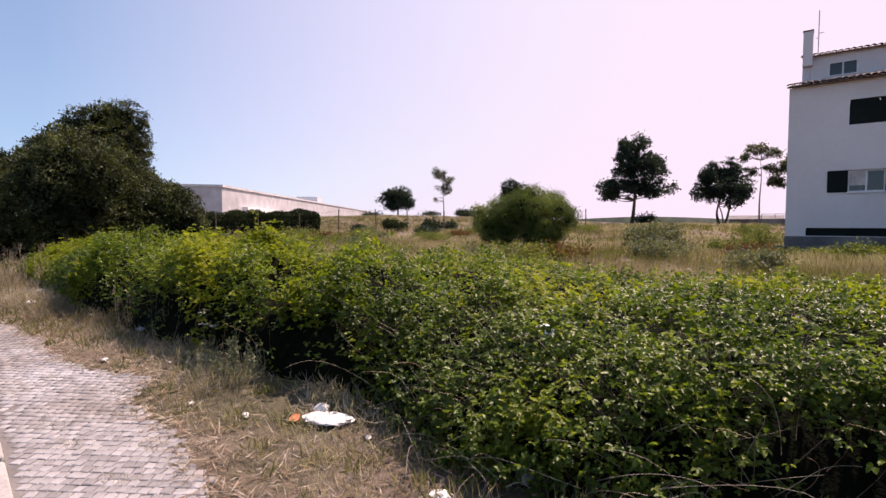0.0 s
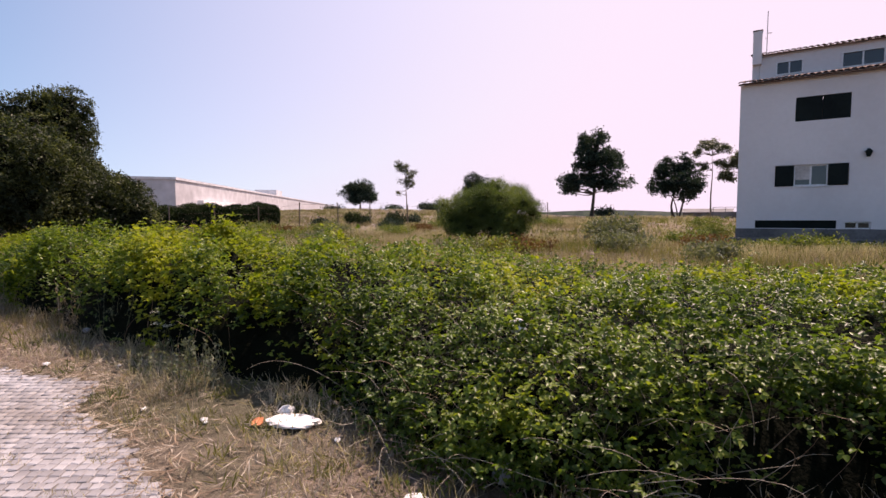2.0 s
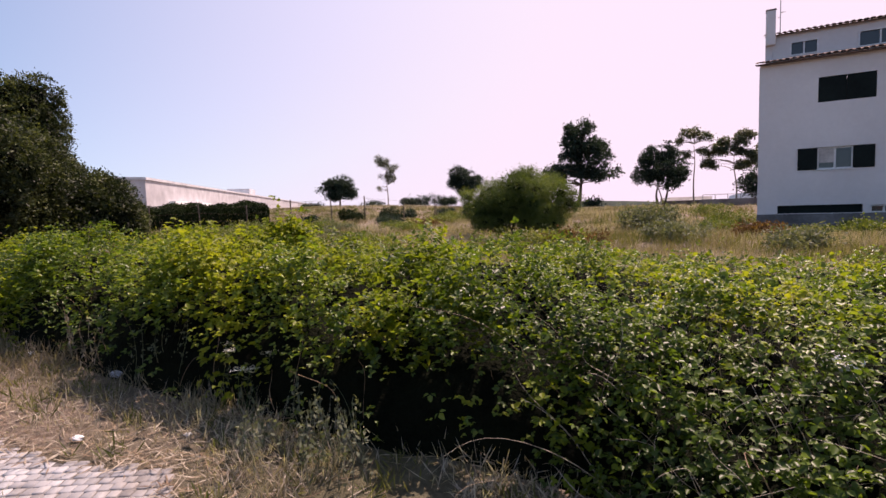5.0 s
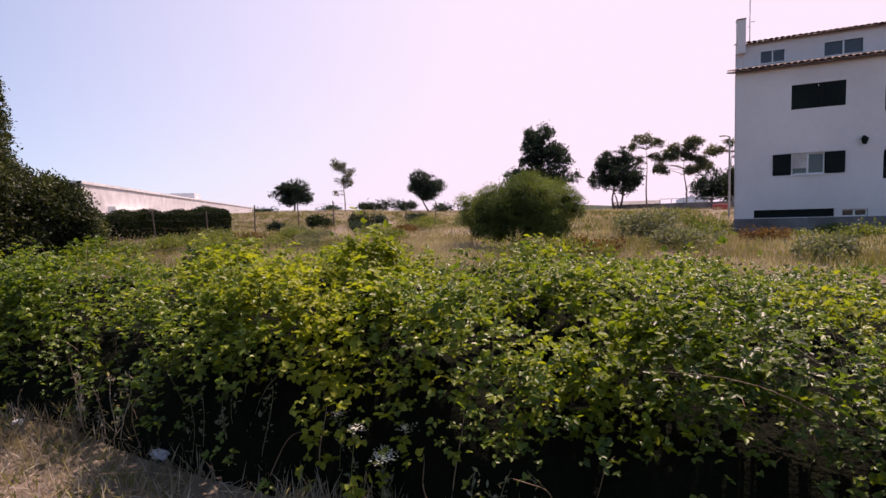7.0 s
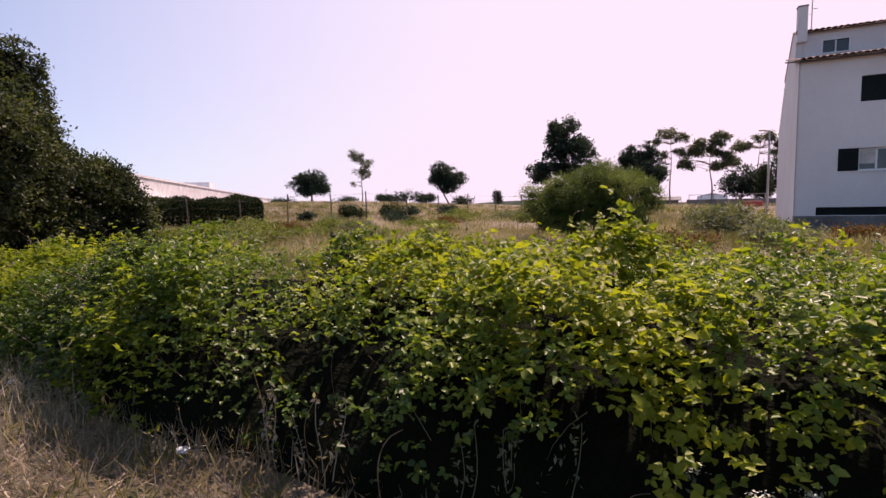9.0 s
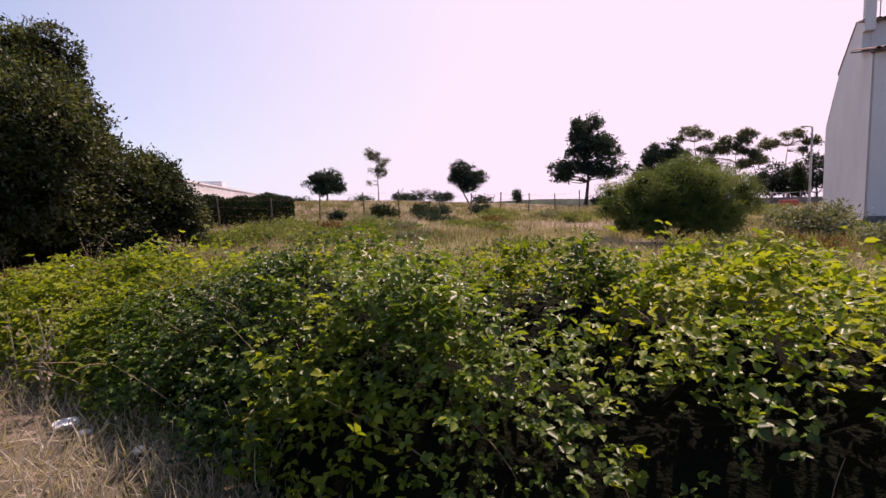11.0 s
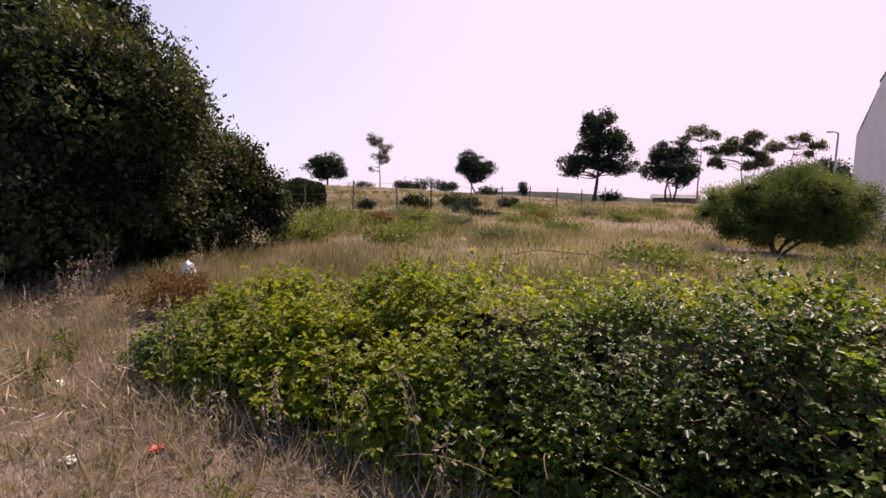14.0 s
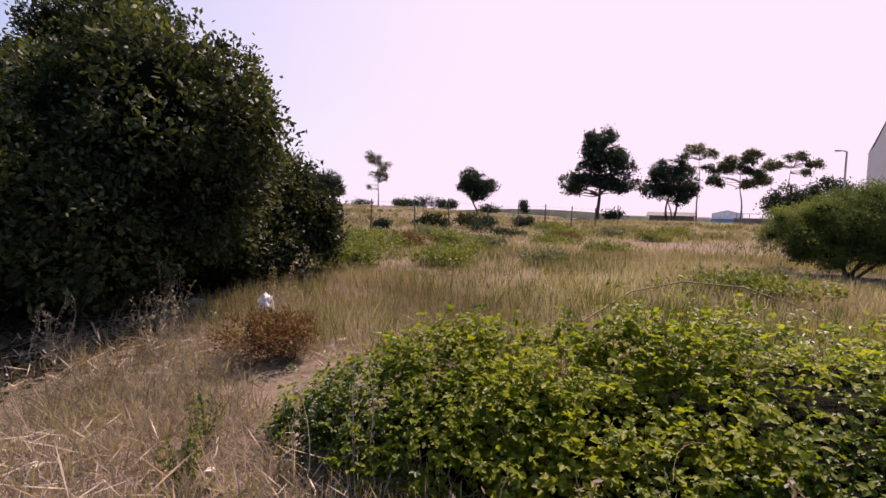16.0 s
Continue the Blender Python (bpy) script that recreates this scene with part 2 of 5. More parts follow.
def leaf_arrays(p, d, u, length, width):
    """Folded six-cornered leaves: base, direction, upward side, length, width."""
    n = len(p)
    d = unit(d)
    s = unit(np.cross(d, u))
    u = np.cross(s, d)
    L, W = length[:, None], width[:, None]
    fold = 0.22 * W
    v = np.stack([p,
                  p + d * L * 0.32 + s * W * 0.48 + u * fold, p + d * L * 0.70 + s * W * 0.36 + u * fold - u * L * 0.04,
                  p + d * L - u * L * 0.12,
                  p + d * L * 0.70 - s * W * 0.36 + u * fold - u * L * 0.04, p + d * L * 0.32 - s * W * 0.48 + u * fold], 1).reshape(-1, 3)
    i = (np.arange(n) * 6)[:, None]
    f = np.concatenate([i + np.array([[0, 1, 2, 3]]), i + np.array([[0, 3, 4, 5]])])
    return v, f


def small_leaves(p, d, u, length, width):
    """Kite-shaped leaves of one bent quad, for trees further off."""
    n = len(p)
    d = unit(d)
    s = unit(np.cross(d, u))
    L, W = length[:, None], width[:, None]
    v = np.stack([p, p + d * L * 0.5 + s * W * 0.5, p + d * L, p + d * L * 0.5 - s * W * 0.5], 1).reshape(-1, 3)
    return v, np.arange(n * 4).reshape(n, 4)


def tube_arrays(paths, radii, sides=5):
    """Tapered tubes along paths (n, k, 3) with radii (n, k)."""
    n, k, _ = paths.shape
    t = np.gradient(paths, axis=1)
    t = unit(t)
    ref = np.where(np.abs(t[..., 2:3]) > 0.9, np.array([1.0, 0, 0]), np.array([0, 0, 1.0]))
    a = unit(np.cross(t, ref))
    c = np.cross(t, a)
    ang = np.arange(sides) * 2 * np.pi / sides
    ring = a[:, :, None] * np.cos(ang)[:, None] + c[:, :, None] * np.sin(ang)[:, None]
    v = (paths[:, :, None] + ring * radii[:, :, None, None]).reshape(-1, 3)
    i, j, s = np.meshgrid(np.arange(n), np.arange(k - 1), np.arange(sides), indexing="ij")
    o = i * k * sides + j * sides
    f = np.stack([o + s, o + (s + 1) % sides, o + sides + (s + 1) % sides, o + sides + s], -1).reshape(-1, 4)
    return v, f


def wander(a, b, k, sway, sag=0.0):
    """Paths from points a to b (n, 3) that sway and arch a little."""
    n = len(a)
    t = np.linspace(0, 1, k)[None, :, None]
    p = a[:, None] * (1 - t) + b[:, None] * t
    length = np.linalg.norm(b - a, axis=1)[:, None, None]
    off = rng.normal(0, 1, (n, 1, 3)) * np.sin(t * np.pi) + rng.normal(0, 0.5, (n, 1, 3)) * np.sin(t * np.pi * 2)
    p = p + off * sway * length
    p[:, :, 2] += (np.sin(t * np.pi) * sag * length)[:, :, 0]
    return p


def field_noise(x, y, scale, seed=0.0):
    """Cheap smooth noise, about -1 to 1."""
    x, y = np.asarray(x) * scale + seed, np.asarray(y) * scale - seed * 0.7
    return (np.sin(x * 1.3 + 1.7 * np.sin(y * 0.9 + seed)) + np.sin(y * 1.7 + 1.3 * np.sin(x * 1.1 - seed)) + np.sin((x + y) * 0.83 + seed * 2)) / 3


def step(v, a, b):
    t = np.clip((np.asarray(v) - a) / (b - a), 0, 1)
    return t * t * (3 - 2 * t)


def kerb_y(x):
    """The street's edge, which turns a little away from the field."""
    return np.interp(x, [-60, -8.5, -6, 5, 12], [0.50, 0.50, 0.40, -1.18, -1.4])


def ground_z(x, y):
    x, y = np.asarray(x, float), np.asarray(y, float)
    z = np.interp(y, [2, 15, 25, 60, 85, 130, 260], [0, 0.55, 0.80, 1.10, 1.0, -1.0, -2.5])
    z = z + 0.42 * step(-x, 0, 14.5) * (1 - step(y, 3, 18))
    z = z + 1.15 * step(-x, 16, 48) * step(y, 8, 48) * (1 - step(y, 85, 130))
    z = z - 0.48 * step(x, -6.5, -1) * step(y, 13, 24) * (1 - step(y, 40, 60))
    z = z - 0.38 * step(x, -3.2, -0.8) * step(y, 18, 24.5) * (1 - step(y, 40, 60))
    z = z + 0.04 * field_noise(x, y, 0.8) * step(y, 2, 6) + 0.10 * field_noise(x, y, 0.21, 3.0) * step(y, 12, 30)
    return z


# ---- ground, road, pavement ----
def graded(a, b, near_a, near_b, fine, steps):
    inner = np.arange(near_a, near_b + fine / 2, fine)
    return np.unique(np.concatenate([near_a - np.geomspace(fine, near_a - a, steps), inner, near_b + np.geomspace(fine, b - near_b, steps)]))


gx = graded(-1800, 1800, -30, 9, 0.35, 38)
gy = graded(-1800, 1800, 0.55, 32, 0.35, 38)
gy = np.unique(np.concatenate([gy[gy > 0.5], gy[gy < -0.6], [-0.015, 0.12]]))
X, Y = np.meshgrid(gx, gy, indexing="ij")
ON_STREET = Y < 0
Y = Y + kerb_y(X)
Z = ground_z(X, Y) - 0.012
Z = np.where(ON_STREET, Z - 0.17, Z)
nx, ny = X.shape
ii = np.arange(nx * ny).reshape(nx, ny)
F = np.stack([ii[:-1, :-1], ii[1:, :-1], ii[1:, 1:], ii[:-1, 1:]], -1).reshape(-1, 4)
ground = smooth(mesh_object("ground", np.stack([X, Y, Z], -1).reshape(-1, 3), F, M_SOIL))
tagged(ground, "dry straw-strewn field soil rising gently from the street", "ground", kind="structure")

rx = np.arange(-60, 40.1, 1.0)
ry = np.array([-7.0, -4.0, -1.0, -0.02])
X, Y = np.meshgrid(rx, ry, indexing="ij")
Y = Y + kerb_y(X)
Z = ground_z(X, Y) - 0.17 + 0.012
nx, ny = X.shape
ii = np.arange(nx * ny).reshape(nx, ny)
F = np.stack([ii[:-1, :-1], ii[1:, :-1], ii[1:, 1:], ii[:-1, 1:]], -1).reshape(-1, 4)
tagged(mesh_object("road", np.stack([X, Y, Z], -1).reshape(-1, 3), F, M_ROAD), "grey asphalt street along the kerb", "road", kind="structure")

# ---- bramble: where it grows and how high ----
def bramble_front(x):
    return np.interp(x, [-14, -11.5, -9.8, -8.9, -6.5, -5, -3, -2.4, -1.5, -0.5, 0.8, 2.5, 7], [2.80, 2.45, 2.36, 2.20, 2.12, 2.25, 2.38, 2.32, 2.02, 2.06, 2.62, 3.00, 3.10]) + 0.10 * field_noise(x, 0 * x, 1.9)


def bramble_back(x):
    return np.interp(x, [-14, -12, -10, -8, -5, 0, 7], [3.6, 4.7, 5.8, 8.2, 9.6, 10.5, 10.5]) + 0.5 * field_noise(x, 0 * x, 1.1, 5.0)


def bramble_height(x, y):
    """Height of the thicket's top above the ground; 0 outside it."""
    front, back = bramble_front(x), bramble_back(x)
    top = np.interp(x, [-14.2, -13.6, -12, -10.4, -9.3, -8.2, -6.5, -4.5, -2.5, 0, 3, 7], [0.35, 0.62, 0.78, 0.84, 0.98, 0.98, 1.08, 1.05, 0.88, 0.76, 0.82, 0.82])
    rise = np.interp(x, [-11.6, -10.4, -9.2, -8.4, -4, -2.6, -1.5, -0.4, 0.5], [1.35, 1.30, 0.85, 0.5, 0.5, 0.6, 1.3, 1.0, 0.5])
    u = np.clip((y - front) / rise, 0, 1)
    shape = np.sqrt(np.maximum(1 - (1 - u) ** 2, 0))
    fade = 1 - 0.62 * step(y, front + rise + 0.6, np.maximum(back, front + rise + 1.2))
    edge = np.sqrt(np.clip((back - y) / 0.7, 0, 1))
    ends = np.sqrt(np.clip((x + 14.2) / 0.7, 0, 1)) * np.sqrt(np.clip((7.5 - x) / 0.7, 0, 1))
    lump = 0.90 + 0.14 * field_noise(x, y, 1.6, 2.0) + 0.17 * field_noise(x, y, 3.9, 9.0) + 0.08 * field_noise(x, y, 8.3, 4.0)
    return np.where((y > front) & (y < back), top * shape * fade * edge * ends * lump, 0.0)


thicket = thing("bramble_thicket", "dense green bramble thicket with sunlit tops and dark hollow front", "bramble", kind="stuff")


def scatter_top(count):
    """Rooting points of shoots over the thicket's upper side."""
    x, y = rng.uniform(-14.2, 7.2, count), rng.uniform(0.9, 10.8, count)
    e = 0.05
    h = bramble_height(x, y)
    hx, hy = (bramble_height(x + e, y) - h) / e, (bramble_height(x, y + e) - h) / e
    near = np.interp(y - bramble_front(x), [0, 2.5, 6, 9], [1.0, 0.8, 0.42, 0.30])
    near = near * np.where((x > -2.2) & (x < 0.6) & (y < 3.4), 0.72, 1.0) * (0.12 + 0.88 * step(field_noise(x, y, 4.6, 1.5) + 0.6 * field_noise(x, y, 9.0, 4.0), -0.24, 0.22))
    crown = np.interp(x, [-9.4, -8.6, -3.0, -2.2, 0.2, 0.8], [0.1, 0.56, 0.56, 0.1, 0.1, 0.40]) * bramble_height(x, bramble_front(x) + 0.62)
    keep = (h > 0.06) & (rng.uniform(0, 1, count) < near) & ((h > crown) | (rng.uniform(0, 1, count) < 0.10))
    x, y, h, hx, hy = x[keep], y[keep], h[keep], hx[keep], hy[keep]
    nrm = unit(np.stack([-hx, -hy, np.ones_like(x)], 1))
    return np.stack([x, y, ground_z(x, y) + h], 1) - nrm * rng.exponential(0.11, len(x))[:, None], nrm


def scatter_face(count):
    """Rooting points over the steep front, ragged in depth, thinner towards the shaded foot."""
    x = rng.uniform(-14.0, 6.0, count)
    z = rng.uniform(0.0, 1.0, count) ** 0.8
    front = bramble_front(x)
    ys = front[:, None] + np.linspace(0.02, 2.0, 40)[None]
    hs = bramble_height(np.repeat(x[:, None], 40, 1), ys)
    top = hs.max(1)
    at = (hs >= (z * top * 0.97)[:, None]).argmax(1)
    y = ys[np.arange(count), at]
    hollow = field_noise(x, z * 1.4, 2.3, 3.0) + 0.5 * field_noise(x, z * 2, 5.0, 1.0)
    p = np.stack([x, y + rng.exponential(0.09, count), ground_z(x, y) + z * top], 1)
    open_foot = np.maximum(step(-x, 1.6, 2.8), step(x, 0.0, 0.7))
    thin = np.where((x > -2.2) & (x < 0.6), 0.75, 1.0)
    keep = rng.uniform(0, 1, count) < thin - open_foot * np.clip(np.interp(z, [0, 0.5, 0.9], [0.93, 0.86, 0.0]) * np.interp(x, [-9.4, -8.5], [0.12, 1.0]) + 0.9 * np.clip(hollow, 0, 1), 0, 0.985)
    n = np.stack([rng.normal(0, 0.2, count), -np.ones(count), 0.3 + z], 1)
    return p[keep], unit(n)[keep]


root, nrm = (np.concatenate(q) for q in zip(scatter_top(30000), scatter_face(9500)))
n = len(root)
shoot = unit(nrm * 0.55 + rng.normal(0, 0.5, (n, 3)) + np.array([0, 0, 0.3]))
reach = rng.uniform(0.06, 0.19, n) * np.where(rng.uniform(0, 1, n) < 0.05, 2.0, 1.0)
tall = rng.uniform(0, 1, n) < 0.012
shoot[tall] = unit(shoot[tall] * 0.3 + np.array([0, 0, 1.0]))
reach[tall] = rng.uniform(0.26, 0.42, tall.sum())
FRONDS, LEAFLETS = 6, 3                # compound leaves of three leaflets along every shoot
LEAVES = FRONDS * LEAFLETS
k = rng.uniform(0.1, 1, (n, FRONDS))
stalk = root[:, None] + shoot[:, None] * (k * reach[:, None])[..., None] + rng.normal(0, 0.045, (n, FRONDS, 3))
fd = unit(shoot[:, None] * 0.3 + rng.normal(0, 0.75, (n, FRONDS, 3)) * np.array([1, 1, 0.6]) + np.array([0, -0.10, -0.12]))
fu = np.array([0, 0, 1.0]) + nrm[:, None] * 0.25 + rng.normal(0, 0.40, (n, FRONDS, 3))
fs = unit(np.cross(fd, fu))
turn = np.array([0.0, 1.15, -1.15])[:, None]
d = fd[:, :, None] * np.cos(turn) + fs[:, :, None] * np.sin(turn) + rng.normal(0, 0.12, (n, FRONDS, LEAFLETS, 3))
u = np.repeat(fu[:, :, None], LEAFLETS, 2) + rng.normal(0, 0.15, (n, FRONDS, LEAFLETS, 3))
size = rng.uniform(0.024, 0.050, (n, FRONDS)) * np.interp(root[:, 0], [-11, -9, -8, -4, -2.5, 0], [0.85, 0.95, 1.05, 1.05, 0.95, 1.05])[:, None] * np.interp(root[:, 1], [3, 10], [1.0, 1.4])[:, None]
p = stalk[:, :, None] + d * (size * 0.12)[:, :, None, None]
L = (size[:, :, None] * np.array([1.0, 0.82, 0.82])).reshape(-1)
vine_shoot = np.interp(root[:, 0], [-11.5, -10, -4, -2], [0.14, 0.40, 0.26, 0.02]) + field_noise(root[:, 0], root[:, 1], 0.9, 4.0) + 0.6 * field_noise(root[:, 0], root[:, 1], 2.7, 1.0) + rng.normal(0, 0.25, n) > 0.36
vine = np.repeat(vine_shoot, LEAVES)
p, d, u = p.reshape(-1, 3), d.reshape(-1, 3), u.reshape(-1, 3)
for name, pick, mat, grow, label in (("bramble_leaves", ~vine, M_BRAMBLE, 1.0, "glossy dark green bramble leaves"), ("vine_leaves", vine, M_VINE, 1.25, "yellow-green broad leaves catching the sun")):
    V, F = leaf_arrays(p[pick], d[pick], u[pick], L[pick] * grow, L[pick] * grow * rng.uniform(0.62, 0.9, pick.sum()))
    tagged(mesh_object(name, V, F, mat, thicket, label), kind="stuff")
print("bramble leaves", len(p))

# near-black shell under the leaves: blocks sun and stands in for inner shade
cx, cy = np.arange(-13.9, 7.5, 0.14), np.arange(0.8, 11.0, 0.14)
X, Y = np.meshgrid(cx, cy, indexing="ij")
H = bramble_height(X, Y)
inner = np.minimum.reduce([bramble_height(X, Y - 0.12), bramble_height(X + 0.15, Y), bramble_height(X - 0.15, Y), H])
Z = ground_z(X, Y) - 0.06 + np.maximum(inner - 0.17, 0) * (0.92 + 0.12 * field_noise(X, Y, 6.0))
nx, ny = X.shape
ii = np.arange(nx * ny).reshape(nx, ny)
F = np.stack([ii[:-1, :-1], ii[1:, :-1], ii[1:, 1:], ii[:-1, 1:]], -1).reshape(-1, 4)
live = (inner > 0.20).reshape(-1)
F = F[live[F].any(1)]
mesh_object("inner_shade", np.stack([X, Y, Z], -1).reshape(-1, 3), F, M_INSIDE, thicket, "near-black shell standing in for the shade inside the thicket")


def canes(name, count, mat, radius, xr, label):
    x = rng.uniform(*xr, count)
    y = bramble_front(x) + rng.uniform(-0.1, 2.2, count)
    a = np.stack([x, y, ground_z(x, y) + 0.1], 1)
    h = bramble_height(x, y)
    b = a + np.stack([rng.normal(0, 0.35, count), rng.normal(-0.05, 0.25, count), h * rng.uniform(0.5, 1.15, count)], 1)
    path = wander(a, b, 11, 0.06, 0.10)
    r = radius * rng.uniform(0.6, 1.3, count)[:, None] * np.linspace(1, 0.4, 11)[None]
    V, F = tube_arrays(path, r, 4)
    tagged(mesh_object(name, V, F, mat, thicket, label), kind="stuff")


canes("canes", 260, M_CANE, 0.0035, (-13.5, 5), "thin reddish-brown bramble canes")
canes("dead_canes", 480, M_DEADCANE, 0.0022, (-2.4, 0.6), "pale dry dead canes showing through the leaves")

# ---- trees ----
def tree(name, at, blobs, leaves, leaf, mat, bark, trunk, label, category="tree", group="", stems=1, clump=0.16, limbs=2, fork=0.35, lean=(0, 0), narrow=0.45, droop=0.0, fill=0.55, lobes=0, tufts=0):
    """A tapered trunk (or several stems) with limbs that run into a crown of leaf clumps. blobs: (x, y, z, rx, ry, rz) from the base."""
    base = np.array([at[0], at[1], float(ground_z(at[0], at[1])) - 0.05])
    top = thing(name, label, category, group, at=base)
    B = np.array(blobs, float)
    mid = np.average(B[:, :3], axis=0, weights=B[:, 3] * B[:, 4])
    fork_z = max(mid[2] * fork, 0.1)
    if stems == 1:
        a, b = np.zeros((1, 3)), np.array([[lean[0], lean[1], fork_z + (B[:, 2].max() - fork_z) * 0.7]])
        b[0, :2] += mid[:2] * 0.6
        path = wander(a, b, 9, 0.025)
        r = trunk * np.linspace(1, 0.22, 9)[None] * np.array([1.25] + [1.0] * 8)[None]
        V, F = tube_arrays(path, r, 9)
        smooth(mesh_object("trunk", V, F, bark, top))
        starts = path[0][3:]
    else:
        a = rng.normal(0, trunk * 1.6, (stems, 3)) * np.array([1, 1, 0])
        pick = rng.integers(0, len(B), stems)
        b = B[pick, :3] * np.array([0.8, 0.8, 0.9]) + rng.normal(0, 0.15, (stems, 3))
        path = wander(a, b, 8, 0.07)
        for q in range(stems):
            V, F = tube_arrays(path[q:q + 1], trunk * rng.uniform(0.6, 1.0) * np.linspace(1, 0.25, 8)[None], 7)
            smooth(mesh_object("trunk", V, F, bark, top))
        starts = path[:, 2:6].reshape(-1, 3)
    if lobes:
        # the crown breaks up into rounded lobes; near-black blobs inside paint its shade
        main = B
        sub = []
        for x, y, z, a2, b2, c2 in main:
            for q in range(lobes):
                a3 = q * 2.4 + x
                h3 = 1 - 1.7 * (q + 0.5) / lobes
                w = np.array([math.cos(a3) * math.sqrt(1 - h3 * h3), math.sin(a3) * math.sqrt(1 - h3 * h3), h3]) + rng.normal(0, 0.12, 3)
                s2 = rng.uniform(0.34, 0.50)
                sub.append((x + w[0] * a2 * 0.72, y + w[1] * b2 * 0.72, max(z + w[2] * c2 * 0.72, 0.25), a2 * s2, b2 * s2, c2 * s2))
        B = np.array(sub)
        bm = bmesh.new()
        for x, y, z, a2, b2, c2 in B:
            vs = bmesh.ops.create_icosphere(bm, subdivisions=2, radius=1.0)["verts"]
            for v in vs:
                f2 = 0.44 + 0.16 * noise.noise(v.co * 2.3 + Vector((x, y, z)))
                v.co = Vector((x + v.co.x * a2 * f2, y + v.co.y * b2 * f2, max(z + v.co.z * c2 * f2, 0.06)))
        tagged(part("shade_core", bm, M_INSIDE, top, "near-black blobs standing in for the shade inside the crown"), kind="stuff")
    if tufts:
        # small separate sprays of leaves with sky between them
        sub = []
        for x, y, z, a2, b2, c2 in B:
            way = unit(rng.normal(0, 1, (tufts, 3)))
            out = rng.uniform(0.40, 0.92, tufts)[:, None]
            for w in way * out:
                s2 = rng.uniform(0.30, 0.48) * (a2 * b2 * c2) ** (1 / 3)
                sub.append((x + w[0] * a2, y + w[1] * b2, z + w[2] * c2, s2 * 1.15, s2 * 1.15, s2 * 0.85))
        B = np.array(sub)
    # limbs into every part of the crown
    n = limbs * len(B)
    which = np.repeat(np.arange(len(B)), limbs)
    end = B[which, :3] + rng.uniform(-0.6, 0.6, (n, 3)) * B[which, 3:]
    near = starts[np.abs(starts[None, :, 2] - (end[:, None, 2] - B[which, 5][:, None] * 0.9)).argmin(1)]
    path = wander(near, end, 7, 0.07, 0.05)
    V, F = tube_arrays(path, trunk * (0.16 if lobes else 0.42) * rng.uniform(0.6, 1.1, n)[:, None] * np.linspace(1, 0.2, 7)[None], 6)
    tagged(smooth(mesh_object("limbs", V, F, bark, top)), kind="stuff")
    # crown: clumps on and inside the blobs, each a tuft of leaves
    vol = B[:, 3] * B[:, 4] + B[:, 4] * B[:, 5]
    per = 26
    count = leaves // per
    which = rng.choice(len(B), count, p=vol / vol.sum())
    way = unit(rng.normal(0, 1, (count, 3)))
    ripple = 1 + 0.16 * np.sin(way[:, 0] * 5 + which * 1.7) * np.sin(way[:, 1] * 6 + way[:, 2] * 4 + which)
    rad = np.where(rng.uniform(0, 1, count) < fill, rng.uniform(0.86, 1.03, count), rng.uniform(0.35, 0.9, count)) * ripple
    centre = B[which, :3] + way * rad[:, None] * B[which, 3:]
    spread = clump * rng.uniform(0.6, 1.4, count)[:, None, None]
    p = centre[:, None] + rng.normal(0, 1, (count, per, 3)) * spread * np.array([1, 1, 0.75])
    d = way[:, None] * 0.6 + rng.normal(0, 0.8, (count, per, 3)) + np.array([0, 0, -droop])
    u = np.array([0, 0, 1.0]) + rng.normal(0, 0.6, (count, per, 3))
    p, d, u = p.reshape(-1, 3), d.reshape(-1, 3), u.reshape(-1, 3)
    ok = p[:, 2] > 0.08
    p, d, u = p[ok], d[ok], u[ok]
    L = leaf * rng.uniform(0.7, 1.3, len(p))
    V, F = small_leaves(p, d, u, L, L * narrow)
    tagged(mesh_object("crown", V, F, mat, top), kind="stuff")
    # twigs under the outer clumps
    far = rng.choice(count, min(count, 220), replace=False)
    inner = B[which[far], :3] + (centre[far] - B[which[far], :3]) * 0.35
    V, F = tube_arrays(wander(inner, centre[far], 4, 0.08), trunk * 0.10 * np.linspace(1, 0.3, 4)[None].repeat(len(far), 0), 3)
    tagged(mesh_object("twigs", V, F, bark, top), kind="stuff")
    return top


def near_tree():
    gx0, gy0 = -20.8, 5.6
    blobs = [(-22.62, 7.81, 5.11, 1.15, 1.44, 1.25), (-25.03, 6.92, 4.2, 1.58, 1.55, 1.22), (-22.29, 7.49, 3.34, 1.73, 1.83, 1.49), (-18.32, 5.26, 2.63, 1.57, 1.57, 1.92), (-18.63, 5.84, 2.87, 1.63, 1.57, 1.25),
             (-18.6, 4.1, 1.7, 1.4, 1.4, 1.1), (-20.94, 3.06, 2.38, 1.9, 1.58, 1.46), (-20.3, 1.9, 1.8, 1.7, 1.4, 1.3), (-22.79, 4.57, 2.72, 1.75, 1.93, 1.61), (-20.04, 8.25, 1.92, 1.53, 1.48, 1.41),
             (-18.68, 8.14, 2.06, 0.82, 0.92, 0.83), (-18.05, 8.39, 1.67, 0.49, 0.82, 0.68), (-18.7, 7, 1.25, 1.1, 1.2, 0.7), (-19.2, 2.5, 1.5, 1.2, 1, 0.9)]
    z0 = float(ground_z(gx0, gy0))
    blobs = [(x - gx0, y - gy0, z - z0, a, b2, c) for x, y, z, a, b2, c in blobs]
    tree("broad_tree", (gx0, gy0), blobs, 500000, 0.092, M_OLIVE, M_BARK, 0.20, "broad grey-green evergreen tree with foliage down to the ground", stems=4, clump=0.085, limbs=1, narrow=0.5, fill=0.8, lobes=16)


